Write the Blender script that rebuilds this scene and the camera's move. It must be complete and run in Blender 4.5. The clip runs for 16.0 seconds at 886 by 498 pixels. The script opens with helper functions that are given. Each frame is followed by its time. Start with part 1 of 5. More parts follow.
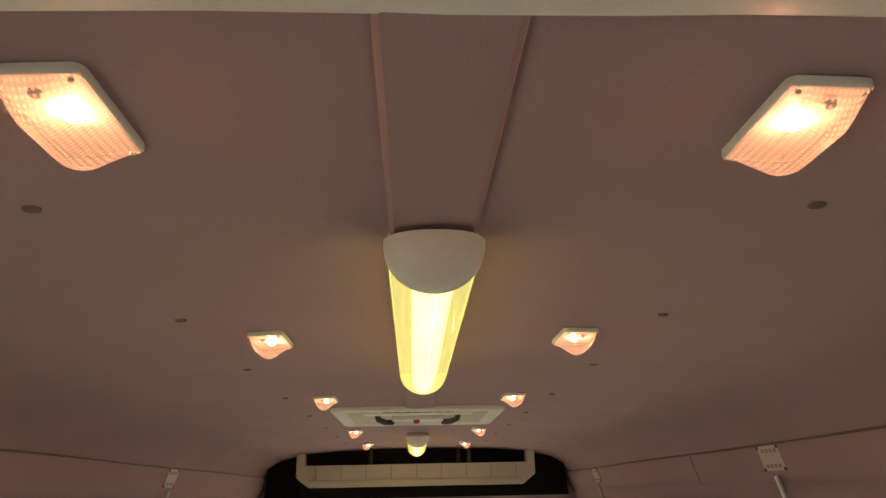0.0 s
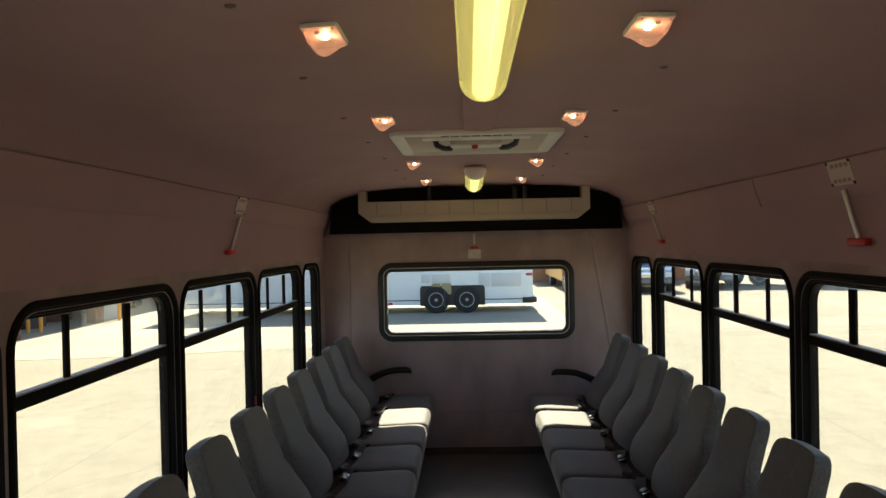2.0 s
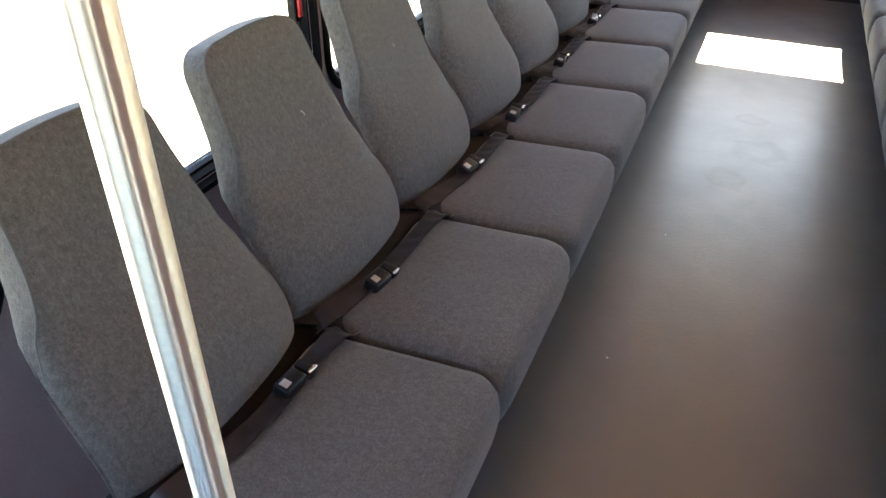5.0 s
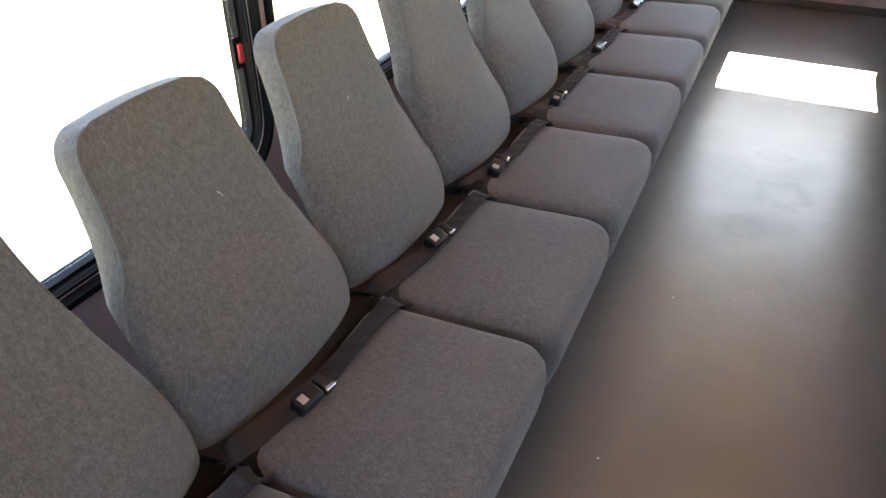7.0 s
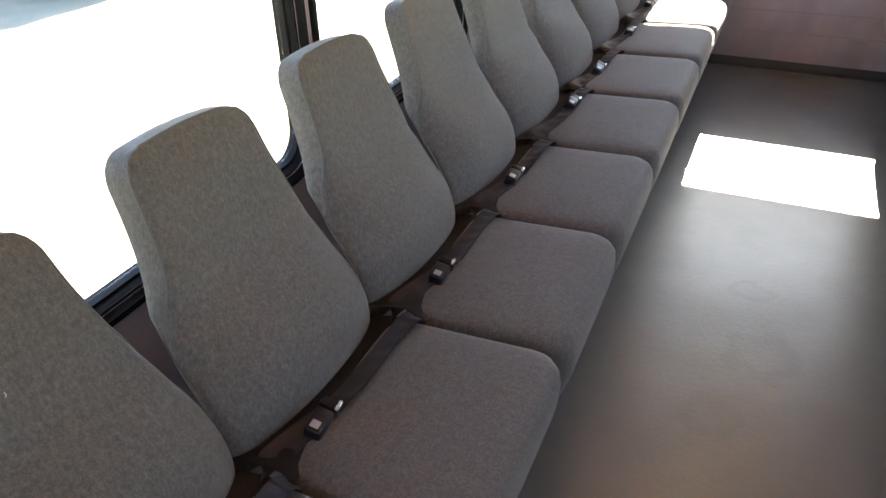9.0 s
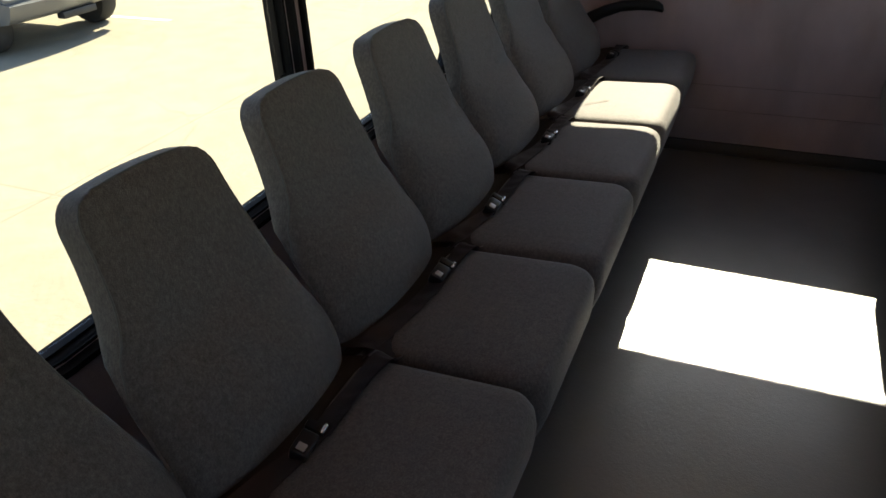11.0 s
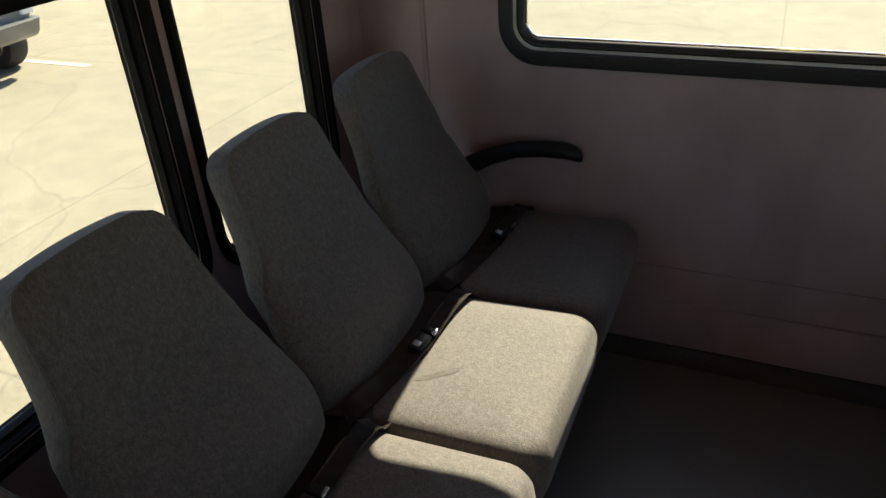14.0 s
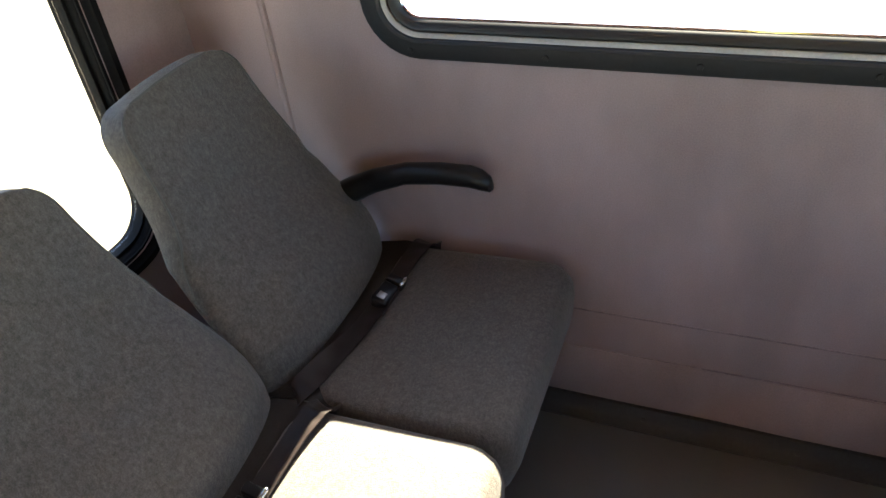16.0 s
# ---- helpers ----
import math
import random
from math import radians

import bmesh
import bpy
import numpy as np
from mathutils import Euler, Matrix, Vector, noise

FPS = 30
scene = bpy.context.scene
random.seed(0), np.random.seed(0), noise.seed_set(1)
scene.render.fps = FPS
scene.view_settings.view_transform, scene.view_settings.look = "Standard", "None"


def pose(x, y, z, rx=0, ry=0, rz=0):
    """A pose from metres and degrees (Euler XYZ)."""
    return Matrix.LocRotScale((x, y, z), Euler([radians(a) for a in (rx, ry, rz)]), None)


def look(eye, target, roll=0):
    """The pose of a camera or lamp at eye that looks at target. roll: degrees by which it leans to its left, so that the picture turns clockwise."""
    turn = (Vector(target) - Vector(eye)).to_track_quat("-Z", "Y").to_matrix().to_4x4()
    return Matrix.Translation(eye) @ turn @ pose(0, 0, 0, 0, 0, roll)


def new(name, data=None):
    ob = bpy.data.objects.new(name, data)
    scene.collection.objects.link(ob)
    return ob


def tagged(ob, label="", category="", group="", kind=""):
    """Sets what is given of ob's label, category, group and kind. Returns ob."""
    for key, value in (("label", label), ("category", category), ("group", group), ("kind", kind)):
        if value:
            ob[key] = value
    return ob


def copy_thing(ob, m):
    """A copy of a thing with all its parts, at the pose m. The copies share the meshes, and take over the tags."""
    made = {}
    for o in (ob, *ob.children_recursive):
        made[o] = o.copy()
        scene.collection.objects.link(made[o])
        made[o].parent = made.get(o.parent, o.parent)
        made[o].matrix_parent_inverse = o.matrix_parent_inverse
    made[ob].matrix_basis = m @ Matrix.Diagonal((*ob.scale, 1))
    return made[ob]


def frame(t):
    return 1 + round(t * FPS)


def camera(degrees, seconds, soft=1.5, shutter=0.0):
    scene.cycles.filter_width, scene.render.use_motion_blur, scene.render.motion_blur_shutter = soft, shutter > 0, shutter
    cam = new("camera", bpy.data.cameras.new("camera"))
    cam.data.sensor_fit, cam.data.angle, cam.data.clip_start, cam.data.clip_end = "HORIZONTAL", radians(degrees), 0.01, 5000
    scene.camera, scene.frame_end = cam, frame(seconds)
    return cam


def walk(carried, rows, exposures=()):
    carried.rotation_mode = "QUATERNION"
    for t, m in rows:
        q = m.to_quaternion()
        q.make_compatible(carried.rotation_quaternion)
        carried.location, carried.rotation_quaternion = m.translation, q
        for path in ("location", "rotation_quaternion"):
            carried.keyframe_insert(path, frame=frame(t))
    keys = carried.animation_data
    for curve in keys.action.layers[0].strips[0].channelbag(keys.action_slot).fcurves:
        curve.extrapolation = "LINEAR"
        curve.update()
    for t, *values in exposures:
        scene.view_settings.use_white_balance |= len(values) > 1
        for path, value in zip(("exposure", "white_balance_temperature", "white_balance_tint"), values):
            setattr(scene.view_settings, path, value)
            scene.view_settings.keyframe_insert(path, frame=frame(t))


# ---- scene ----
cam = camera(62.0, 16.0)
PATH = [
    (0, (-0.052, -5.401, 1.655), (0.034, -3.503, 2.282), -1.2),
    (0.5, (-0.059, -5.384, 1.644), (0.012, -3.462, 2.194), -1.1),
    (0.8, (-0.059, -5.371, 1.634), (-0.044, -3.411, 2.028), -1.2),
    (1, (-0.063, -5.362, 1.619), (-0.071, -3.387, 1.939), -0.8),
    (1.5, (-0.063, -5.35, 1.584), (-0.117, -3.356, 1.738), -1.0),
    (2, (-0.067, -5.337, 1.553), (-0.137, -3.338, 1.534), -1.2),
    (2.5, (-0.072, -5.325, 1.516), (-0.187, -3.34, 1.299), -0.8),
    (3, (-0.084, -5.322, 1.449), (-0.271, -3.375, 1.034), -0.5),
    (3.5, (-0.09, -5.306, 1.39), (-0.419, -3.468, 0.672), -0.9),
    (4, (-0.095, -5.323, 1.331), (-0.597, -3.64, 0.373), -1.4),
    (4.2, (-0.096, -5.33, 1.327), (-0.654, -3.698, 0.316), -1.1),
    (6.3, (-0.111, -5.195, 1.335), (-0.773, -3.709, 0.171), 0.9),
    (6.5, (-0.124, -5.134, 1.336), (-0.773, -3.632, 0.186), 0.8),
    (7, (-0.113, -4.977, 1.336), (-0.802, -3.482, 0.201), 0.1),
    (7.5, (-0.063, -4.805, 1.348), (-0.804, -3.31, 0.246), -0.3),
    (8, (-0.064, -4.615, 1.314), (-0.798, -3.104, 0.229), -2.1),
    (8.2, (-0.089, -4.519, 1.339), (-0.802, -3.001, 0.25), -1.6),
    (10.3, (-0.12, -3.553, 1.372), (-0.81, -1.983, 0.342), -1.5),
    (10.5, (-0.11, -3.448, 1.353), (-0.804, -1.871, 0.337), -2.0),
    (11, (-0.076, -3.207, 1.361), (-0.794, -1.647, 0.336), -2.7),
    (11.5, (-0.099, -2.948, 1.375), (-0.797, -1.376, 0.355), -2.4),
    (12, (-0.104, -2.7, 1.371), (-0.775, -1.098, 0.379), -2.4),
    (12.5, (-0.067, -2.455, 1.376), (-0.785, -0.858, 0.41), -3.5),
    (13, (-0.084, -2.218, 1.39), (-0.833, -0.645, 0.408), -3.5),
    (13.5, (-0.122, -1.978, 1.385), (-0.851, -0.392, 0.407), -3.3),
    (14, (-0.105, -1.731, 1.386), (-0.836, -0.168, 0.374), -3.8),
    (14.5, (-0.107, -1.52, 1.364), (-0.869, 0.016, 0.335), -4.0),
    (15, (-0.172, -1.286, 1.369), (-0.939, 0.214, 0.291), -4.8),
    (15.5, (-0.156, -1.138, 1.341), (-0.934, 0.316, 0.21), -6.3),
    (16, (-0.107, -1.084, 1.347), (-0.793, 0.354, 0.137), -7.2),
]
walk(cam, [(t, look(eye, target, roll)) for t, eye, target, roll in PATH],
     [(0, 2.50), (0.8, 2.28), (1.5, 1.92), (2.5, 1.58), (3.2, 1.44), (3.5, 1.46), (3.8, 2.27), (4.0, 2.87), (4.2, 3.32), (6.3, 4.57), (7.5, 4.57), (8.2, 4.42), (10.3, 3.22), (10.6, 2.72), (11, 2.07), (11.5, 1.74), (12, 1.62), (14.2, 1.67), (14.8, 2.27), (15.1, 2.50), (15.5, 2.64), (16, 3.47)])


# ---- light ----
SUN_TAN = 0.862
world = bpy.data.worlds.new("sky")
scene.world = world
world.use_nodes = True
wn = world.node_tree
sky = wn.nodes.new("ShaderNodeTexSky")
sky.sky_type, sky.sun_disc = "NISHITA", False
sky.sun_elevation, sky.sun_rotation = math.atan(SUN_TAN), -0.032
sky.dust_density, sky.ozone_density = 0.7, 1.3
wn.links.new(sky.outputs["Color"], wn.nodes["Background"].inputs["Color"])
wn.nodes["Background"].inputs["Strength"].default_value = 0.090
sun_data = bpy.data.lights.new("sun", "SUN")
sun_data.energy, sun_data.angle, sun_data.color = 5.0, radians(0.53), (1.0, 0.92, 0.69)
sun = new("sun", sun_data)
sun.matrix_world = look((-0.65, 20.0, 20.0 * SUN_TAN), (0, 0, 0))


# ---- materials ----
def material(name, color, rough=0.6, metal=0.0, vary=0.12, scale=8.0, fine=180.0, bump=0.15, fine_mix=0.5, spec=0.5, dist=0.002,
             sheen=0.0, other=None, mid=60.0):
    """A surface with slow and fine variation in colour and a fine relief, in metres of the object's own space."""
    m = bpy.data.materials.new(name)
    m.use_nodes = True
    nt = m.node_tree
    b = nt.nodes["Principled BSDF"]
    tc = nt.nodes.new("ShaderNodeTexCoord")
    big, small = nt.nodes.new("ShaderNodeTexNoise"), nt.nodes.new("ShaderNodeTexNoise")
    big.inputs["Scale"].default_value, big.inputs["Detail"].default_value = scale, 4
    small.inputs["Scale"].default_value, small.inputs["Detail"].default_value = fine, 3
    info = nt.nodes.new("ShaderNodeObjectInfo")
    add = nt.nodes.new("ShaderNodeVectorMath")
    add.operation = "ADD"
    nt.links.new(tc.outputs["Object"], add.inputs[0])
    off = nt.nodes.new("ShaderNodeMath")
    off.operation = "MULTIPLY"
    off.inputs[1].default_value = 37.0
    nt.links.new(info.outputs["Random"], off.inputs[0])
    nt.links.new(off.outputs[0], add.inputs[1])
    for n in (big, small):
        nt.links.new(add.outputs[0], n.inputs["Vector"])
    mix = nt.nodes.new("ShaderNodeMix")
    mix.data_type = "FLOAT"
    mix.inputs[0].default_value = fine_mix
    nt.links.new(big.outputs["Fac"], mix.inputs[2])
    nt.links.new(small.outputs["Fac"], mix.inputs[3])
    ramp = nt.nodes.new("ShaderNodeMapRange")
    ramp.inputs[1].default_value, ramp.inputs[2].default_value = 0.3, 0.7
    ramp.inputs[3].default_value, ramp.inputs[4].default_value = 1 - vary, 1 + vary
    nt.links.new(mix.outputs[0], ramp.inputs[0])
    col = nt.nodes.new("ShaderNodeVectorMath")
    col.operation = "SCALE"
    col.inputs[0].default_value = color
    if other:
        flecks = nt.nodes.new("ShaderNodeTexNoise")
        flecks.inputs["Scale"].default_value, flecks.inputs["Detail"].default_value = mid, 5
        squash = nt.nodes.new("ShaderNodeVectorMath")
        squash.operation = "MULTIPLY"
        squash.inputs[1].default_value = (1.0, 0.8, 0.42)
        nt.links.new(add.outputs[0], squash.inputs[0])
        nt.links.new(squash.outputs[0], flecks.inputs["Vector"])
        part_of = nt.nodes.new("ShaderNodeMapRange")
        part_of.inputs[1].default_value, part_of.inputs[2].default_value = 0.38, 0.62
        nt.links.new(flecks.outputs["Fac"], part_of.inputs[0])
        two = nt.nodes.new("ShaderNodeMix")
        two.data_type = "RGBA"
        two.inputs[6].default_value, two.inputs[7].default_value = (*color, 1), (*other, 1)
        nt.links.new(part_of.outputs[0], two.inputs[0])
        nt.links.new(two.outputs[2], col.inputs[0])
    nt.links.new(ramp.outputs[0], col.inputs["Scale"])
    nt.links.new(col.outputs[0], b.inputs["Base Color"])
    b.inputs["Roughness"].default_value, b.inputs["Metallic"].default_value = rough, metal
    b.inputs["Specular IOR Level"].default_value = spec
    if sheen:
        b.inputs["Sheen Weight"].default_value = sheen
        b.inputs["Sheen Roughness"].default_value = 0.5
    if bump:
        bn = nt.nodes.new("ShaderNodeBump")
        bn.inputs["Strength"].default_value, bn.inputs["Distance"].default_value = bump, dist
        nt.links.new(small.outputs["Fac"], bn.inputs["Height"])
        nt.links.new(bn.outputs[0], b.inputs["Normal"])
    return m


def glowing(name, color, strength):
    m = bpy.data.materials.new(name)
    m.use_nodes = True
    b = m.node_tree.nodes["Principled BSDF"]
    b.inputs["Base Color"].default_value = (*color, 1)
    b.inputs["Emission Color"].default_value = (*color, 1)
    b.inputs["Emission Strength"].default_value = strength
    b.inputs["Roughness"].default_value = 0.3
    return m


def pane_material(name, tint):
    m = bpy.data.materials.new(name)
    m.use_nodes = True
    nt = m.node_tree
    nt.nodes.remove(nt.nodes["Principled BSDF"])
    tr, gl = nt.nodes.new("ShaderNodeBsdfTransparent"), nt.nodes.new("ShaderNodeBsdfGlossy")
    tr.inputs[0].default_value = (*tint, 1)
    gl.inputs["Roughness"].default_value = 0.02
    lw = nt.nodes.new("ShaderNodeLayerWeight")
    lw.inputs[0].default_value = 0.12
    fr = nt.nodes.new("ShaderNodeMapRange")
    fr.inputs[3].default_value, fr.inputs[4].default_value = 0.02, 0.4
    nt.links.new(lw.outputs["Facing"], fr.inputs[0])
    mx = nt.nodes.new("ShaderNodeMixShader")
    nt.links.new(fr.outputs[0], mx.inputs[0])
    nt.links.new(tr.outputs[0], mx.inputs[1])
    nt.links.new(gl.outputs[0], mx.inputs[2])
    nt.links.new(mx.outputs[0], nt.nodes["Material Output"].inputs[0])
    return m


FABRIC = material("grey_seat_fabric", (0.106, 0.092, 0.081), 0.7, vary=0.42, scale=85, fine=440, bump=0.55, fine_mix=0.62, spec=0.4, sheen=0.2, dist=0.002, other=(0.075, 0.0645, 0.0565), mid=230)
PIPING = material("seat_piping", (0.10, 0.096, 0.09), 0.75, vary=0.15, bump=0.1)
SEAT_TAIL = material("brown_under_fabric", (0.038, 0.032, 0.029), 0.95, vary=0.25, scale=10, fine=250, bump=0.2)
BELT = material("belt_webbing", (0.021, 0.0145, 0.0135), 0.42, vary=0.25, scale=30, fine=700, bump=0.5, dist=0.0006)
BLACK = material("black_plastic", (0.016, 0.016, 0.017), 0.42, vary=0.2, scale=12, fine=220, bump=0.05)
RUBBER = material("black_rubber", (0.008, 0.0075, 0.0075), 0.75, spec=0.12, vary=0.25, scale=9, fine=150, bump=0.08)
CHROME = material("chrome", (0.75, 0.75, 0.76), 0.12, 1.0, vary=0.05, bump=0.0)
POLISHED = material("polished_stainless", (0.95, 0.92, 0.86), 0.40, 1.0, vary=0.08, bump=0.0)
# polished round and round, so that its glints run along the tube
nt = POLISHED.node_tree
around = nt.nodes.new("ShaderNodeTangent")
around.direction_type, around.axis = "RADIAL", "Z"
b = nt.nodes["Principled BSDF"]
b.inputs["Anisotropic"].default_value, b.inputs["Anisotropic Rotation"].default_value = 0.95, 0.25
nt.links.new(around.outputs[0], b.inputs["Tangent"])
SILVER = material("brushed_silver", (0.62, 0.62, 0.62), 0.35, 1.0, vary=0.08, bump=0.05)
BUTTON = material("grey_button", (0.42, 0.42, 0.43), 0.35, 0.6, vary=0.1, bump=0.02)
BUCKLE = material("black_buckle_plastic", (0.011, 0.011, 0.012), 0.3, vary=0.15, scale=20, bump=0.03, spec=0.3)
STEEL = material("dark_steel", (0.05, 0.05, 0.052), 0.5, 0.6, vary=0.2, bump=0.05)
LINER = material("mauve_headliner", (0.415, 0.279, 0.302), 0.95, vary=0.08, scale=3, fine=420, bump=0.25, fine_mix=0.5, spec=0.15)
WALLCLOTH = material("mauve_wall_fabric", (0.415, 0.322, 0.320), 0.95, vary=0.15, scale=4, fine=400, bump=0.3, fine_mix=0.55, spec=0.15, other=(0.335, 0.259, 0.257), mid=5)
FLOORING = material("dark_rubber_floor", (0.088, 0.091, 0.090), 0.42, vary=0.05, scale=2.2, fine=150, bump=0.5, fine_mix=0.4, dist=0.002, spec=1.0)


def worn_floor(m):
    """Uneven gloss, a coarse rolled relief and two dull scuffs on the floor covering."""
    nt = m.node_tree
    b = nt.nodes["Principled BSDF"]
    tc = nt.nodes.new("ShaderNodeTexCoord")

    def noise_of(scale, detail, rough=0.55):
        n = nt.nodes.new("ShaderNodeTexNoise")
        n.inputs["Scale"].default_value, n.inputs["Detail"].default_value, n.inputs["Roughness"].default_value = scale, detail, rough
        nt.links.new(tc.outputs["Object"], n.inputs["Vector"])
        return n

    def mapped(src, a0, a1, b0, b1):
        r = nt.nodes.new("ShaderNodeMapRange")
        for k, v in zip((1, 2, 3, 4), (a0, a1, b0, b1)):
            r.inputs[k].default_value = v
        nt.links.new(src, r.inputs[0])
        return r.outputs[0]

    def math_of(op, p, q):
        n = nt.nodes.new("ShaderNodeMath")
        n.operation = op
        for k, v in enumerate((p, q)):
            if isinstance(v, float):
                n.inputs[k].default_value = v
            else:
                nt.links.new(v, n.inputs[k])
        return n.outputs[0]
    wear, grain, coarse = noise_of(3.0, 5), noise_of(240.0, 3), noise_of(70.0, 4, 0.65)
    rough = mapped(wear.outputs["Fac"], 0.2, 0.8, 0.285, 0.335)
    smudge, edge = noise_of(5.5, 6, 0.6), noise_of(14.0, 4, 0.6)
    gloss = mapped(smudge.outputs["Fac"], 0.32, 0.66, 0.66, 1.0)
    for x, y, r in ((0.035, -2.42, 0.085), (-0.066, -2.70, 0.065), (-0.02, -2.12, 0.05)):
        away = nt.nodes.new("ShaderNodeVectorMath")
        away.operation = "DISTANCE"
        away.inputs[1].default_value = (x, y, 0.012)
        nt.links.new(tc.outputs["Object"], away.inputs[0])
        dist = math_of("ADD", away.outputs["Value"], mapped(edge.outputs["Fac"], 0.2, 0.8, -0.04, 0.04))
        ring_of = math_of("MULTIPLY", mapped(dist, r * 0.55, r * 0.85, 0.35, 1.0), mapped(dist, r, r * 1.35, 1.0, 0.0))
        gloss = math_of("MULTIPLY", gloss, mapped(ring_of, 0.0, 1.0, 1.0, 0.68))
    nt.links.new(gloss, b.inputs["Coat Weight"])
    nt.links.new(rough, b.inputs["Coat Roughness"])
    nt.links.new(math_of("ADD", rough, 0.15), b.inputs["Roughness"])
    low = nt.nodes.new("ShaderNodeBump")
    low.inputs["Strength"].default_value, low.inputs["Distance"].default_value = 0.5, 0.0015
    nt.links.new(coarse.outputs["Fac"], low.inputs["Height"])
    top = nt.nodes.new("ShaderNodeBump")
    top.inputs["Strength"].default_value, top.inputs["Distance"].default_value = 0.35, 0.0012
    nt.links.new(grain.outputs["Fac"], top.inputs["Height"])
    nt.links.new(low.outputs[0], top.inputs["Normal"])
    for sock in ("Normal", "Coat Normal"):
        nt.links.new(top.outputs[0], b.inputs[sock])


worn_floor(FLOORING)
CREAM = material("cream_plastic", (0.50, 0.44, 0.37), 0.5, vary=0.06, scale=6, fine=90, bump=0.03)
WHITE = material("white_plastic", (0.74, 0.72, 0.68), 0.45, vary=0.06, scale=8, fine=110, bump=0.03)
SEAM = material("stitched_seam", (0.27, 0.205, 0.208), 0.95, vary=0.3, scale=20, bump=0.1)
# rear window trim, and the pale strips that imitate sunlit bar tops
PALE_STRIP = material("aluminium_and_sunlit_strip", (0.42, 0.42, 0.40), 0.6, 0.0, vary=0.2, scale=12, bump=0.05)
COVE = material("grey_rubber_cove", (0.030, 0.030, 0.031), 0.6, vary=0.3, scale=7, fine=120, bump=0.15)
FRAME_GREY = material("grey_black_frame", (0.026, 0.026, 0.027), 0.5, vary=0.2, scale=9, fine=150, bump=0.08, spec=0.35)
RED = material("red_plastic", (0.5, 0.02, 0.025), 0.35, vary=0.12, bump=0.02)
GLASS = pane_material("window_glass", (0.95, 0.96, 0.94))
REAR_GLASS = pane_material("rear_glass", (0.88, 0.9, 0.88))


# ---- building blocks ----
def mesh_of(name, bm, mat, smooth=True):
    bmesh.ops.recalc_face_normals(bm, faces=bm.faces[:])
    me = bpy.data.meshes.new(name)
    bm.to_mesh(me)
    bm.free()
    if mat:
        me.materials.append(mat)
    if smooth:
        me.shade_smooth()
        me.set_sharp_from_angle(angle=radians(38))
    return me


def thing(name, bm, mat, label="", category="", group="", kind="", smooth=True):
    return tagged(new(name, mesh_of(name, bm, mat, smooth)), label, category, group, kind)


def empty(name, at, label="", category="", group="", kind=""):
    ob = new(name)
    ob.matrix_world = pose(*at) if isinstance(at, tuple) else at
    ob.empty_display_size = 0.05
    return tagged(ob, label, category, group, kind)


def part(name, bm, mat, parent, label="", smooth=True, at=None):
    ob = new(name, mesh_of(name, bm, mat, smooth))
    ob.parent = parent
    if at is not None:
        ob.matrix_local = at
    return tagged(ob, label)


def box(bm, x0, x1, y0, y1, z0, z1, bevel=0.0, seg=2):
    vs = [bm.verts.new((x, y, z)) for x in (x0, x1) for y in (y0, y1) for z in (z0, z1)]
    fs = [bm.faces.new([vs[i] for i in q]) for q in ((0, 1, 3, 2), (4, 6, 7, 5), (0, 4, 5, 1), (2, 3, 7, 6), (0, 2, 6, 4), (1, 5, 7, 3))]
    if bevel:
        es = list({e for f in fs for e in f.edges})
        bmesh.ops.bevel(bm, geom=es, offset=bevel, segments=seg, affect="EDGES", profile=0.5)
    return bm


def boxed(*a, **k):
    return box(bmesh.new(), *a, **k)


def loft(bm, loops, closed=True, caps=(True, True)):
    """Faces between loops of equal length."""
    rows = [[bm.verts.new(p) for p in lp] for lp in loops]
    n = len(rows[0])
    for a, b in zip(rows, rows[1:]):
        for i in range(n if closed else n - 1):
            j = (i + 1) % n
            bm.faces.new((a[i], a[j], b[j], b[i]))
    if closed and caps[0]:
        bm.faces.new(rows[0])
    if closed and caps[1]:
        bm.faces.new(rows[-1][::-1])
    return rows


def round_rect(w, h, r, n=6):
    """Points of a rounded rectangle about the origin."""
    r = max(min(r, w / 2 - 1e-4, h / 2 - 1e-4), 1e-4)
    out = []
    for cx, cy, a0 in ((w / 2 - r, h / 2 - r, 0), (-w / 2 + r, h / 2 - r, 90), (-w / 2 + r, -h / 2 + r, 180), (w / 2 - r, -h / 2 + r, 270)):
        for i in range(n + 1):
            a = radians(a0 + 90 * i / n)
            out.append((cx + r * math.cos(a), cy + r * math.sin(a)))
    return out


def tube(bm, pts, radius, n=10, taper=None):
    """A round bar along points."""
    pts = [Vector(p) for p in pts]
    loops = []
    side = None
    for i, p in enumerate(pts):
        d = (pts[min(i + 1, len(pts) - 1)] - pts[max(i - 1, 0)]).normalized()
        if side is None:
            side = d.orthogonal().normalized()
        side = (side - d * side.dot(d)).normalized()
        up = d.cross(side)
        r = radius * (taper[i] if taper else 1)
        loops.append([p + (side * math.cos(a) + up * math.sin(a)) * r for a in (2 * math.pi * k / n for k in range(n))])
    loft(bm, loops)
    return bm


def disc(bm, at, axis, r0, r1, depth, n=20, dome=0.0):
    """A round stud of radius r0 at its foot and r1 at its top, along an axis."""
    at, axis = Vector(at), Vector(axis).normalized()
    s = axis.orthogonal().normalized()
    u = axis.cross(s)
    rings = [(r0, 0), (r1, depth)]
    if dome:
        rings += [(r1 * 0.75, depth + dome * 0.6), (r1 * 0.35, depth + dome * 0.95)]
    loft(bm, [[at + axis * h + (s * math.cos(a) + u * math.sin(a)) * r for a in (2 * math.pi * k / n for k in range(n))] for r, h in rings])
    return bm


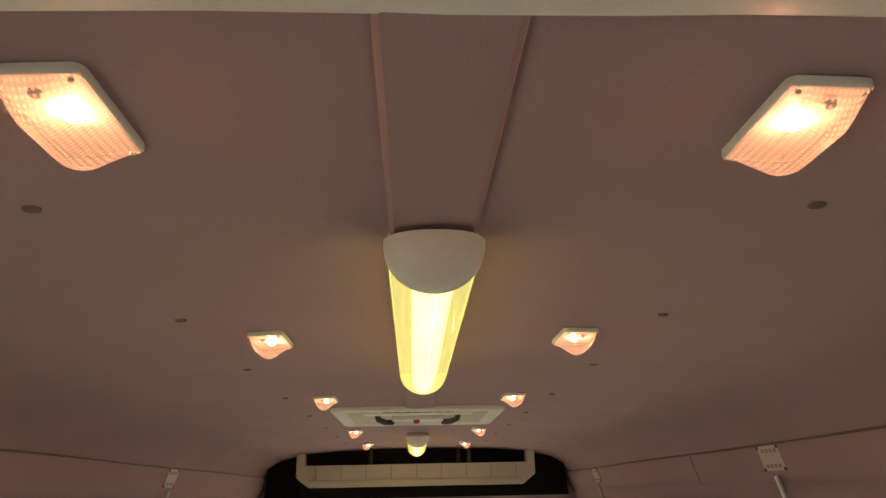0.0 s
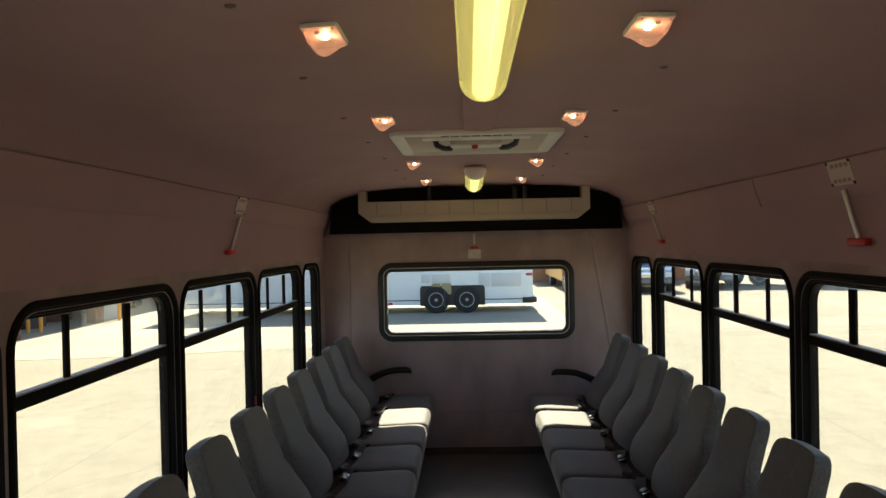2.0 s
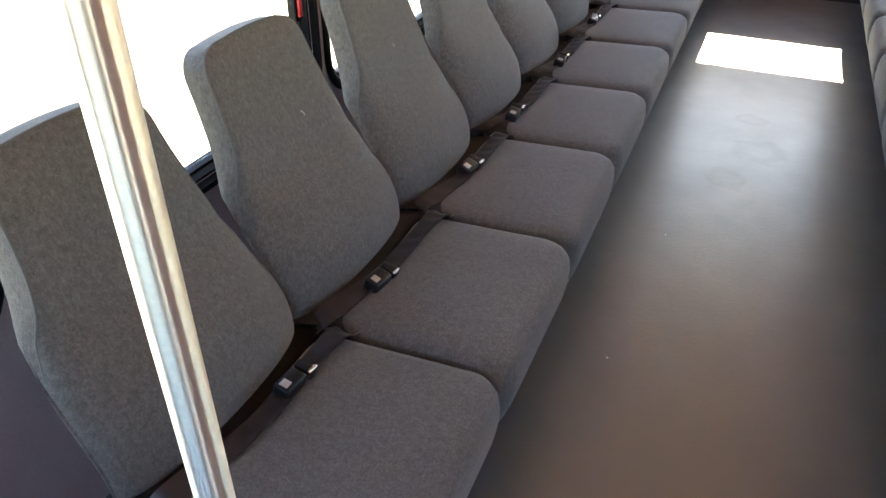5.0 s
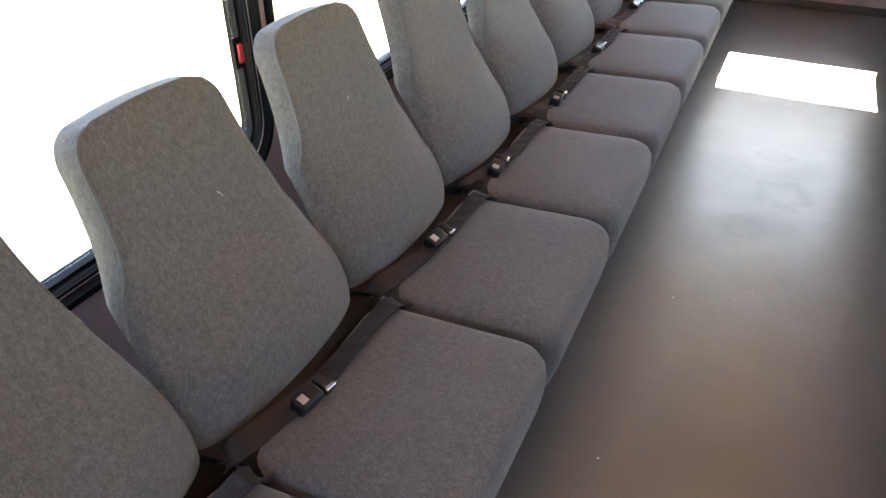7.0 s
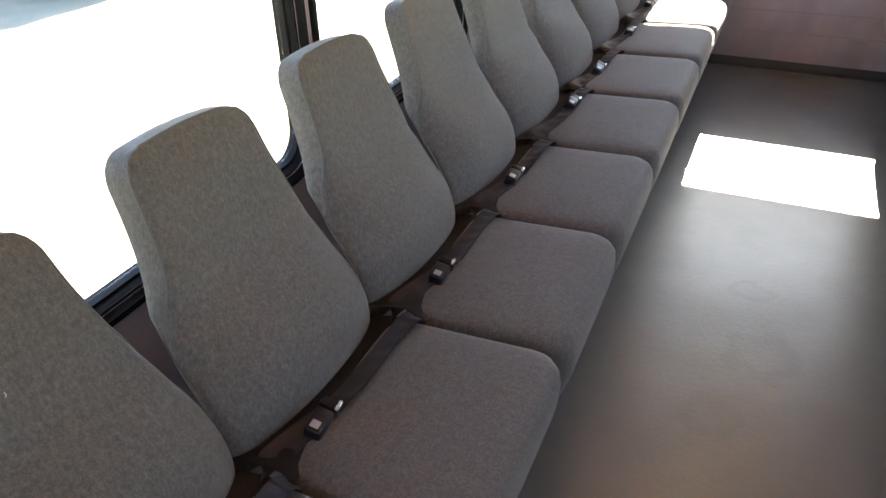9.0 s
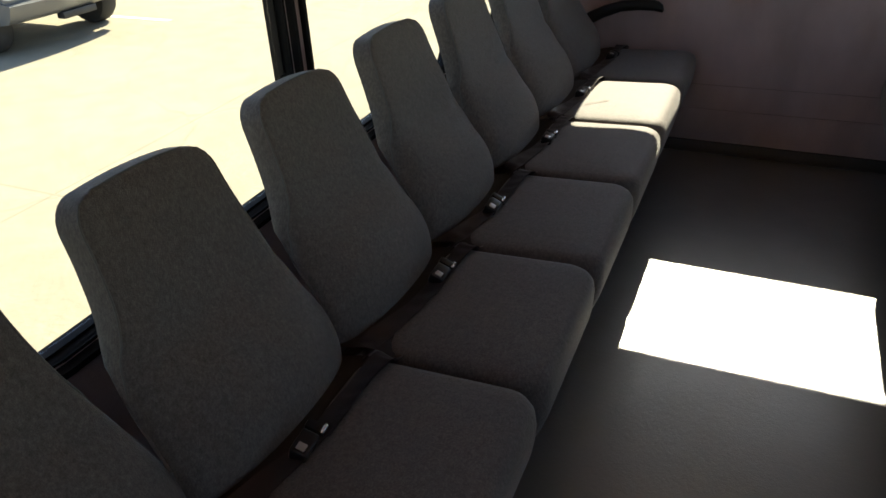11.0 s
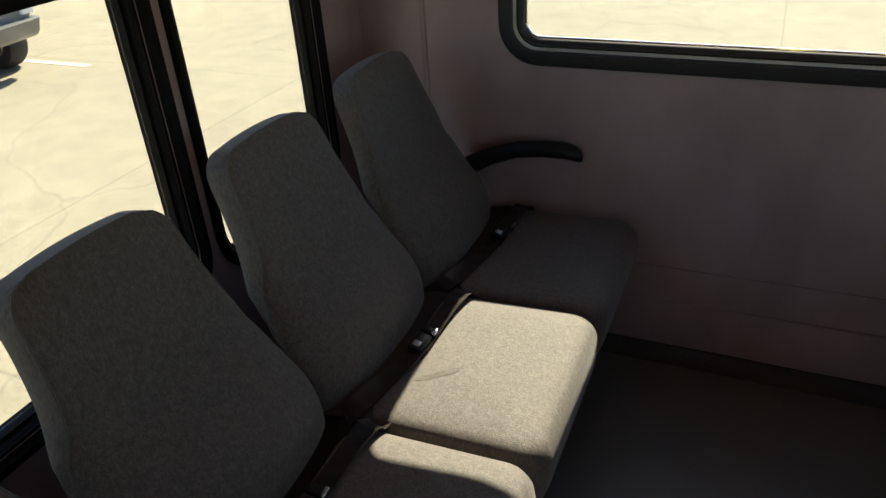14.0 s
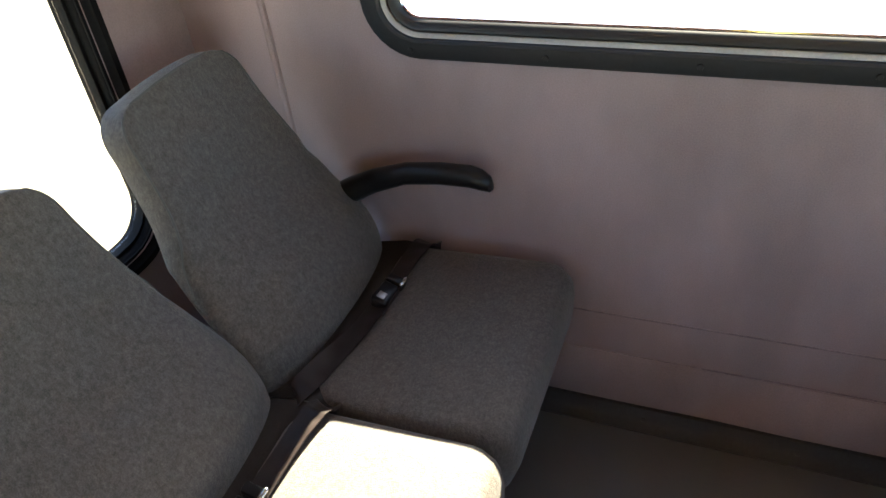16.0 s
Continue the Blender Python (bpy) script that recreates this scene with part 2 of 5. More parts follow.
def sheet_with_holes(outer, holes, depth, to3d):
    """A flat plate with openings, of a given thickness; to3d(u, v, d) places its points."""
    bm = bmesh.new()
    edges, loops = [], []
    for lp in [outer] + holes:
        vs = [bm.verts.new(to3d(u, v, 0.0)) for u, v in lp]
        loops.append(vs)
        edges += [bm.edges.new((vs[i], vs[(i + 1) % len(vs)])) for i in range(len(vs))]
    front = bmesh.ops.triangle_fill(bm, use_beauty=True, use_dissolve=False, edges=edges)
    faces = [g for g in front["geom"] if isinstance(g, bmesh.types.BMFace)]
    back = {}
    for lp, vs in zip([outer] + holes, loops):
        for (u, v), w in zip(lp, vs):
            back[w] = bm.verts.new(to3d(u, v, depth))
    for f in faces:
        bm.faces.new([back[w] for w in reversed(f.verts[:])])
    for vs in loops:
        for i in range(len(vs)):
            a, b = vs[i], vs[(i + 1) % len(vs)]
            bm.faces.new((a, b, back[b], back[a]))
    return bm


def ring(bm, cu, cv, w, h, r, sections, to3d, n=7):
    """A frame round a rounded rectangle. sections: (outward offset, depth) round its closed profile."""
    loops = []
    for off, d in sections + sections[:1]:
        loops.append([to3d(cu + u, cv + v, d) for u, v in round_rect(w + 2 * off, h + 2 * off, r + off, n)])
    rows = [[bm.verts.new(p) for p in lp] for lp in loops[:-1]]
    rows.append(rows[0])
    k = len(rows[0])
    for a, b in zip(rows, rows[1:]):
        for i in range(k):
            j = (i + 1) % k
            bm.faces.new((a[i], a[j], b[j], b[i]))
    return bm


# ---- the body of the bus ----
Y_FRONT, Y_REAR, X_WALL, Z_TOP = -6.7, 0.035, 1.112, 1.95
WALL_C = -0.02
FLOOR_Z = 0.012
P = 0.445
CX = -0.028
PILLARS = {-1: [-0.69, -1.69, -2.685, -3.70, -4.70], 1: [-0.65, -1.66, -2.67, -3.67, -4.67]}
WIN_Z0, WIN_Z1 = 0.55, 1.391

floor = thing("floor", boxed(-1.25, 1.25, Y_FRONT - 0.06, Y_REAR + 0.06, -0.06, FLOOR_Z), FLOORING, "dark grey worn rubber bus floor", "floor", kind="structure", smooth=False)

prof = [(0.0, 1.952), (0.35, 1.948), (0.6, 1.934), (0.8, 1.918), (0.94, 1.886), (1.03, 1.836), (1.07, 1.775)]
section = [(-x, z) for x, z in reversed(prof)] + prof[1:]
bm = bmesh.new()
section = [(WALL_C + x, z) for x, z in section]
inner = [(x, z) for x, z in section]
outer_p = [(x * 1.06, z + 0.05) for x, z in section]
loopsec = inner + outer_p[::-1]
CEIL_FRONT = -4.997
loft(bm, [[(x, y, z) for x, z in loopsec] for y in (CEIL_FRONT, Y_REAR - 0.002)])
ceiling = thing("ceiling", bm, LINER, "mauve fabric headliner, curved down to the walls", "ceiling", kind="structure")
# cab roof in front of the passenger ceiling
bm = bmesh.new()
loft(bm, [[(x, y, z + 0.015) for x, z in loopsec] for y in (Y_FRONT - 0.05, CEIL_FRONT - 0.05)])
thing("ceiling_cab", bm, LINER, "plain grey-mauve cab headliner", "ceiling", kind="structure")


def windows_of(side):
    """Glass openings along a side wall: (y0, y1)."""
    q = PILLARS[side]
    out = [(q[0] + 0.052, -0.2 if side < 0 else -0.10)]
    out += [(q[k + 1] + 0.052, q[k] - 0.052) for k in range(4)]
    if side < 0:
        out.append((q[4] - 0.95, q[4] - 0.052))
    return out


# added unseen driver window and entry door openings, sized for light: (y0, y1, z0, z1)
CAB_OPENINGS = {-1: (-6.6, -5.75, 0.62, 1.41), 1: (-6.3, -5.85, 0.70, 1.40)}


def side_wall(side, name):
    to3d = lambda u, v, d: (WALL_C + side * (X_WALL + d), u, v)
    holes = []
    for y0, y1 in windows_of(side):
        w, h = y1 - y0 + 0.02, WIN_Z1 - WIN_Z0 + 0.02
        holes.append([((y0 + y1) / 2 + u, (WIN_Z0 + WIN_Z1) / 2 + v) for u, v in round_rect(w, h, 0.1)])
    y0, y1, z0, z1 = CAB_OPENINGS[side]
    holes.append([((y0 + y1) / 2 + u, (z0 + z1) / 2 + v) for u, v in round_rect(y1 - y0, z1 - z0, 0.08)])
    outer = [(Y_FRONT, 0.0), (Y_REAR, 0.0), (Y_REAR, 1.46), (Y_FRONT, 1.46)]
    wall = thing(name, sheet_with_holes(outer, holes, 0.045, to3d), WALLCLOTH, "mauve fabric-covered bus side wall with a row of windows", "wall", kind="structure", smooth=False)
    # leaning upper panel between windows and ceiling
    bm = bmesh.new()
    p = [(X_WALL, 1.46), (1.111, 1.54), (1.104, 1.62), (1.093, 1.674), (1.09, 1.677), (1.078, 1.73), (1.063, 1.776), (1.12, 1.85), (1.22, 1.72), (1.25, 1.46)]
    loft(bm, [[(WALL_C + side * x, y, z) for x, z in p] for y in (Y_FRONT, Y_REAR)])
    thing(name.replace("wall", "upper_panel"), bm, LINER, "mauve fabric panel leaning in above the windows", "wall panel", kind="structure")
    # folded strip of headliner below the ceiling seam, in two lengths on the right
    runs = ((Y_FRONT + 0.3, Y_REAR - 0.001),) if side < 0 else ((Y_FRONT + 0.3, -2.436), (-2.424, Y_REAR - 0.001))
    for y0, y1 in runs:
        bm = bmesh.new()
        loops = []
        n = max(2, int((y1 - y0) / 0.09))
        for k in range(n + 1):
            y = y0 + (y1 - y0) * k / n
            sag = 0.004 * math.sin(y * 2.3 + side) + 0.0025 * math.sin(y * 6.1)
            puff = 0.0045 + 0.002 * math.sin(y * 3.7 + 1) + 0.0015 * math.sin(y * 9.3)
            out = [(1.0605, 1.774), (1.0615 - puff * 0.6, 1.762), (1.073 - puff, 1.725), (1.085 - puff, 1.69 + sag), (1.0925 - puff * 0.9, 1.668 + sag), (1.0965 - puff * 0.2, 1.6605 + sag), (1.101, 1.661 + sag), (1.09, 1.70), (1.07, 1.775)]
            loops.append([(WALL_C + side * x, y, z) for x, z in out])
        loft(bm, loops)
        thing("trim_fold", bm, LINER, "loose folded mauve fabric strip below the ceiling seam", "trim", kind="structure")
    return wall


side_wall(-1, "wall_left")
side_wall(1, "wall_right")


def side_window(side, y0, y1, index, split=True):
    """One bus window: rubber frame, lower pane, bar, and an upper row with two dividers."""
    to3d = lambda u, v, d: (WALL_C + side * (X_WALL + d), u, v)
    cy, cz, w, h = (y0 + y1) / 2, (WIN_Z0 + WIN_Z1) / 2, y1 - y0, WIN_Z1 - WIN_Z0
    win = empty("window_%d" % index, (0, 0, 0), "black-framed bus window with sliding upper panes", "window", kind="structure")
    bm = bmesh.new()
    ring(bm, cy, cz, w, h, 0.085, [(0.0, 0.052), (0.0, 0.012), (0.005, 0.004), (0.018, -0.004), (0.022, -0.011), (0.035, -0.011), (0.039, -0.006), (0.039, 0.0), (0.004, 0.002), (0.004, 0.052)], to3d)
    part("window_frame", bm, RUBBER, win, "black rubber and aluminium frame")
    bm = bmesh.new()
    ring(bm, cy, cz, w - 0.002, h - 0.002, 0.08, [(0.0, 0.020), (-0.006, 0.020), (-0.006, 0.050), (0.0, 0.050)], to3d)
    part("window_sash", bm, RUBBER, win)
    x0, x1 = sorted((WALL_C + side * (X_WALL + 0.018), WALL_C + side * (X_WALL + 0.048)))
    zb = 1.187
    if split:
        part("mullion", boxed(x0 - 0.004, x1 + 0.004, y0 + 0.002, y1 - 0.002, zb - 0.017, zb + 0.017, bevel=0.004), RUBBER, win, "black horizontal bar")
        # pale strip added to imitate sun on the bar's top face
        part("glass_channel", boxed(x0 + 0.002, x1 - 0.002, y0 + 0.01, y1 - 0.01, zb + 0.0165, zb + 0.021), PALE_STRIP, win, "pale strip put in for the sunlit top of the bar")
        xm = (x0 + x1) / 2
        f1, f2 = (0.3, 0.69)
        for f, half_w in ((f1, 0.0115), (f2, 0.019)):
            yy = y0 + f * w
            part("divider", boxed(xm - 0.006, xm + 0.006, yy - half_w, yy + half_w, zb + 0.016, WIN_Z1 - 0.012, bevel=0.003), RUBBER, win)
    xg = WALL_C + side * (X_WALL + 0.034)
    gl = sheet_with_holes([(cy + u, cz + v) for u, v in round_rect(w - 0.02, h - 0.02, 0.075)], [], 0.004, lambda u, v, d: (xg + side * d, u, v))
    g = part("pane", gl, GLASS, win, "clear lightly tinted glass", smooth=False)
    g.visible_shadow = False
    return win


n = 0
for side in (-1, 1):
    for k, (y0, y1) in enumerate(windows_of(side)):
        n += 1
        side_window(side, y0, y1, n, split=k > 0)

# rear wall and its wide window
RW = (CX + 0.006, 1.12, 1.3425, 0.49)
to_rear = lambda u, v, d: (u, Y_REAR + d, v)
hole = [(RW[0] + u, RW[1] + v) for u, v in round_rect(RW[2] + 0.03, RW[3] + 0.03, 0.075)]
outer = [(1.135, 0.0), (1.135, 1.80), (1.08, 1.88), (0.9, 1.96), (0.6, 2.0), (-0.6, 2.0), (-0.9, 1.96), (-1.1, 1.88), (-1.175, 1.80), (-1.175, 0.0)]
thing("wall_rear", sheet_with_holes(outer, [hole], 0.025, to_rear), WALLCLOTH, "mauve fabric-covered rear wall with a wide window", "wall", kind="structure", smooth=False)
win = empty("window_rear", (0, 0, 0), "wide rear window with a broad black rubber frame", "window", kind="structure")
bm = bmesh.new()
ring(bm, RW[0], RW[1], RW[2], RW[3], 0.06, [(0.004, 0.024), (0.004, 0.0), (0.006, -0.011), (0.010, -0.014), (0.036, -0.013), (0.041, -0.009), (0.043, 0.0), (0.01, 0.004), (0.01, 0.024)], to_rear, 8)
part("window_frame", bm, FRAME_GREY, win, "broad grey-black rubber surround with screws")
bm = bmesh.new()
ring(bm, RW[0], RW[1], RW[2], RW[3], 0.06, [(0.004, -0.006), (-0.002, 0.001), (-0.002, 0.006), (0.004, 0.006)], to_rear, 8)
part("trim", bm, PALE_STRIP, win, "bright metal inner trim")
bm = bmesh.new()
ring(bm, RW[0], RW[1], RW[2], RW[3], 0.06, [(-0.0021, 0.004), (-0.007, 0.0), (-0.015, 0.002), (-0.022, 0.010), (-0.023, 0.021), (-0.0021, 0.021)], to_rear, 8)
part("gasket", bm, BLACK, win, "glossy black rubber gasket")
bm = bmesh.new()
ring(bm, RW[0], RW[1], RW[2] - 0.046, RW[3] - 0.046, 0.04, [(0.0, 0.012), (-0.003, 0.014), (-0.003, 0.021), (0.0, 0.021)], to_rear, 8)
part("trim", bm, CHROME, win, "thin bright glazing bead")
g = part("pane", sheet_with_holes([(RW[0] + u, RW[1] + v) for u, v in round_rect(RW[2] - 0.006, RW[3] - 0.006, 0.055)], [], 0.004, lambda u, v, d: (u, Y_REAR + 0.0225 + d, v)), REAR_GLASS, win, "clear glass", smooth=False)
g.visible_shadow = False

# unseen front wall behind the camera; black, its windscreen opening sized to limit light
to_front = lambda u, v, d: (u, Y_FRONT - d, v)
hole = [(u, 1.25 + v) for u, v in round_rect(1.8, 0.42, 0.1)]
outer_f = [(-1.25, 0.0), (1.25, 0.0), (1.25, 2.02), (-1.25, 2.02)]
thing("wall_front", sheet_with_holes(outer_f, [hole], 0.05, to_front), BLACK, "added plain black wall closing the unseen front end", "wall", kind="structure", smooth=False)


# ---- seats ----
BACK_W = [0.2215, 0.2235, 0.2250, 0.2235, 0.2135, 0.193, 0.169, 0.1553, 0.148, 0.1482]
BACK_T = [0.0, 0.06, 0.16, 0.30, 0.42, 0.54, 0.66, 0.78, 0.90, 1.0]
LEAN, BACK_Z0, BACK_Z1, CORNER = 0.427, 0.39, 0.900, 0.053


def back_half_width(t):
    """Half width of a seat back at t from its foot (0) to its top (1), smooth through the knots, with rounded shoulders."""
    k = max(i for i in range(len(BACK_T) - 1) if t >= BACK_T[i] or i == 0)
    f = (t - BACK_T[k]) / (BACK_T[k + 1] - BACK_T[k])
    p = [BACK_W[min(max(k + o, 0), len(BACK_W) - 1)] for o in (-1, 0, 1, 2)]
    w = p[1] + 0.5 * f * (p[2] - p[0] + f * (2 * p[0] - 5 * p[1] + 4 * p[2] - p[3] + f * (3 * (p[1] - p[2]) + p[3] - p[0])))
    q = min(max(1 - (1 - t) * (BACK_Z1 - BACK_Z0) / CORNER, 0.0), 1.0)
    return w - CORNER * (1 - math.sqrt(1 - q * q))


def back_point(u, t, d):
    """u across (-1..1), t up (0..1), d behind the face."""
    z = BACK_Z0 + (BACK_Z1 - BACK_Z0) * t + 0.005 * t ** 4 * (1 - u * u) + 0.008 * (1 - u * u) * max(0.0, 1 - t / 0.22) ** 2
    x = 0.010 - LEAN * (z - 0.40) + 0.054 * math.sin(math.pi * min(t / 0.54, 1.0)) + 0.049 * (t - 0.5) ** 2 - d
    return (x, u * back_half_width(t) + 0.008 - 0.019 * t, z - d * 0.2)


def back_depth(t):
    return 0.055 * t + 0.062 * (1 - t)


def back_edge(t):
    """Depth and squareness of the rounding along a seat back's edge: boxed above, a full bolster below."""
    k = min(max((0.72 - t) / 0.34, 0.0), 1.0)
    k = k * k * (3 - 2 * k)
    return 0.011 + 0.056 * k, 7.5 - 5.4 * k


def back_front(u, t):
    d, p = back_edge(t)
    return d * (1 - max(0.0, 1 - abs(u) ** p) ** (1 / p)) + 0.006 * max(0.0, (t - 0.9) / 0.1) ** 3


def seat_back_mesh():
    bm = bmesh.new()
    nu, nv = 26, 40
    us = [math.sin((i / nu * 2 - 1) * math.pi / 2) for i in range(nu + 1)]
    ts = [0.5 - 0.5 * math.cos(math.pi * j / nv) for j in range(nv + 1)]

    def grid(fn):
        return [[bm.verts.new(fn(u, t)) for u in us] for t in ts]

    a = grid(lambda u, t: back_point(u, t, back_front(u, t)))
    b = grid(lambda u, t: back_point(u * 0.95, t * 0.985, back_depth(t) + 0.012 - 0.012 * abs(u) ** 3))
    for g, flip in ((a, 1), (b, -1)):
        for j in range(nv):
            for i in range(nu):
                q = (g[j][i], g[j][i + 1], g[j + 1][i + 1], g[j + 1][i])
                bm.faces.new(q[::flip])
    border = [(0, i) for i in range(nu)] + [(j, nu) for j in range(nv)] + [(nv, i) for i in range(nu, 0, -1)] + [(j, 0) for j in range(nv, 0, -1)]

    mids = []
    for f, grow in ((0.2, 1.008), (0.6, 1.012), (0.92, 1.0)):
        mids.append([bm.verts.new(back_point(us[i] * grow, min(ts[j] * (1 + (grow - 1) * 0.8), 1.0), back_front(us[i], ts[j]) * (1 - f) + back_depth(ts[j]) * f)) for j, i in border])
    seq = [[a[j][i] for j, i in border]] + mids + [[b[j][i] for j, i in border]]
    n = len(border)
    for r0, r1 in zip(seq, seq[1:]):
        for i in range(n):
            k = (i + 1) % n
            bm.faces.new((r0[i], r0[k], r1[k], r1[i]))
    return bm


def back_piping_mesh():
    """Welt along the front edge of the upper part, sinking into the cloth at its lower ends."""
    bm = bmesh.new()
    ts = [0.46 + k / 24 * 0.54 for k in range(25)]

    def side(sx, t):
        return back_point(sx * 0.992, t, back_front(0.992, t) + 0.06 * max(0.0, 0.60 - t))
    pts = [side(-1, t) for t in ts]
    for k in range(1, 14):
        u = -0.992 + 1.984 * k / 14
        pts.append(back_point(u, 1.0, back_front(u, 1.0)))
    pts += [side(1, t) for t in ts[::-1]]
    return tube(bm, pts, 0.0021, 6)


def cushion_mesh():
    bm = bmesh.new()
    loops = []
    # plan shapes from the underside up: (z, inset, front shift)
    for z, inset, front in ((0.222, 0.035, -0.085), (0.232, 0.016, -0.065), (0.26, 0.008, -0.038), (0.30, 0.005, -0.014), (0.34, 0.003, 0.0), (0.375, 0.002, 0.006), (0.408, 0.003, 0.008), (0.434, 0.004, 0.005),
                            (0.448, 0.008, -0.003), (0.456, 0.016, -0.013), (0.460, 0.03, -0.03), (0.4635, 0.065, -0.06), (0.467, 0.13, -0.12)):
        x1, x0 = 0.402 + front, 0.045 + (0.0 if z < 0.43 else inset * 0.5)
        w = 2 * (0.222 - inset)
        lp = []
        for u, v in round_rect(x1 - x0, w, max(0.05 - inset * 0.25, 0.02), 5):
            x = (x0 + x1) / 2 + u
            lp.append((x, v, z - 0.016 * max(0.0, (0.3 - x) / 0.3) * (1 if z > 0.3 else 0)))
        loops.append(lp)
    loft(bm, loops)
    return bm


def belt_strap_mesh(path, width=0.046, thick=0.0018, twist=()):
    """Webbing along a path, a little hollow across, with smooth bends."""
    bm = bmesh.new()
    loops = []
    n = len(path)
    fine = []
    for i in range(n - 1):
        p0, p1, p2, p3 = (Vector(path[min(max(i + k, 0), n - 1)]) for k in (-1, 0, 1, 2))
        for k in range(4):
            f = k / 4
            q = 0.5 * (2 * p1 + (p2 - p0) * f + (2 * p0 - 5 * p1 + 4 * p2 - p3) * f * f + (3 * p1 - p0 - 3 * p2 + p3) * f ** 3)
            fine.append((q, twist[i] * (1 - f) + twist[i + 1] * f))
    fine.append((Vector(path[-1]), twist[-1]))
    for i, (p, tw) in enumerate(fine):
        d = (fine[min(i + 1, len(fine) - 1)][0] - fine[max(i - 1, 0)][0]).normalized()
        up = Matrix.Rotation(tw, 3, d) @ Vector((-0.25, 0, 1))
        s = d.cross(up).normalized() * width / 2
        nrm = s.cross(d).normalized()
        bow = 0.0022 + 0.0012 * math.sin(i * 1.3)
        top = [p + s * f + nrm * (thick / 2 - bow * (1 - f * f)) for f in (1, 0.5, 0, -0.5, -1)]
        low = [p + s * f + nrm * (-thick / 2 - bow * (1 - f * f)) for f in (-1, -0.5, 0, 0.5, 1)]
        loops.append(top + low)
    loft(bm, loops)
    return bm


BUCKLE_AT = pose(0.085, 0.0, 0.464, 2, 16, -3)


def build_seat(y):
    seat = empty("bus_seat", (-0.75, y, 0.0), "dark grey fabric perimeter bus seat with lap belt", "seat", "perimeter seats")
    cushion = part("seat_cushion", cushion_mesh(), FABRIC, seat)
    backrest = part("backrest", seat_back_mesh(), FABRIC, seat)
    part("piping", back_piping_mesh(), PIPING, backrest)
    bm = bmesh.new()
    loft(bm, [[(x, yy, z + 0.004 * (1 - (yy / 0.222) ** 2)) for yy in [-0.2215 + 0.443 * i / 10 for i in range(11)]] for x, z in ((0.10, 0.434), (0.07, 0.443), (0.045, 0.443), (0.022, 0.438), (-0.005, 0.432), (-0.04, 0.425), (-0.07, 0.38))], closed=False)
    bmesh.ops.solidify(bm, geom=bm.faces[:], thickness=0.012)
    part("seat_tail", bm, SEAT_TAIL, backrest, "brown fabric tail between back and cushion")
    base = part("seat_base", boxed(0.0, 0.30, -0.215, 0.215, 0.20, 0.236, bevel=0.006), STEEL, seat)
    for yy in (-0.17, 0.17):
        part("leg", boxed(0.10, 0.14, yy - 0.018, yy + 0.018, FLOOR_Z, 0.2, bevel=0.004), STEEL, seat)
    # lap belt laid across the joint of cushion and back
    near = [(0.030, -0.2225, 0.380), (0.031, -0.2215, 0.420), (0.035, -0.217, 0.442), (0.041, -0.203, 0.452), (0.050, -0.175, 0.455), (0.060, -0.13, 0.456), (0.074, -0.08, 0.458), (0.081, -0.04, 0.460), (0.085, 0.0, 0.460)]
    part("belt_strap", belt_strap_mesh(near, twist=(0.0, 0.0, 0.1, 0.3, 0.42, 0.25, 0.05, -0.05, 0.0)), BELT, seat)
    far = [(0.085, -0.02, 0.458), (0.085, 0.03, 0.459), (0.086, 0.07, 0.460), (0.087, 0.105, 0.460), (0.089, 0.145, 0.462), (0.092, 0.18, 0.463), (0.095, 0.200, 0.463), (0.099, 0.213, 0.456), (0.103, 0.2195, 0.441), (0.105, 0.221, 0.385)]
    part("belt_strap", belt_strap_mesh(far, twist=(0.0, 0.0, -0.05, -0.08, -0.05, 0.1, 0.15, 0.2, 0.2, 0.2)), BELT, seat)
    buckle = part("buckle", boxed(-0.0165, 0.0165, -0.032, 0.018, -0.013, 0.015, bevel=0.005, seg=3), BUCKLE, seat, "black plastic belt buckle", at=BUCKLE_AT)
    part("release_button", boxed(-0.008, 0.008, -0.026, -0.011, 0.0145, 0.0165, bevel=0.001), BUTTON, buckle)
    bm = bmesh.new()
    box(bm, -0.0185, 0.0185, 0.024, 0.043, -0.012, 0.011, bevel=0.004)
    box(bm, -0.012, 0.012, 0.016, 0.028, -0.006, 0.003, bevel=0.001)
    part("latch_plate", bm, BUCKLE, buckle)
    part("chrome_bar", boxed(0.011, 0.0182, 0.023, 0.045, 0.0095, 0.0132, bevel=0.003, seg=3), CHROME, buckle)
    return seat


first = build_seat(-0.5 * P)
# small sideways leans of the backs, seat by seat from the rear, in degrees
ROLL = {-1: (-0.2, 0.5, 1.1, 1.6, 2.2, 2.8, 3.0, 2.7, 1.5, 0.5, 2.0), 1: (1.0, 0.5, 1.5, 1.0, 2.0, 1.5, 2.0, 1.0, 0.5, 1.0, 0.0)}


# where each belt's buckle lies along the seat
BUCKLE_Y = {-1: (0.035, 0.0, 0.0, -0.04, 0.06, -0.05, -0.085, -0.11, -0.015, -0.075, 0.06), 1: (0.02, 0.05, -0.03, 0.0, 0.04, -0.06, 0.02, -0.02, 0.05, 0.0, -0.04)}


def vary_seat(ob, roll, slide, back=0.0):
    for child in ob.children:
        if child.name.startswith("backrest"):
            child.matrix_local = pose(0, back, 0.4, -roll, 0, 0) @ pose(0, 0, -0.4)
        if child.name.startswith("buckle"):
            child.matrix_local = Matrix.Translation((random.uniform(-0.006, 0.006), slide, 0.0)) @ BUCKLE_AT @ pose(0, 0, 0, random.uniform(-3, 3), random.uniform(-10, 10), random.uniform(-8, 8))


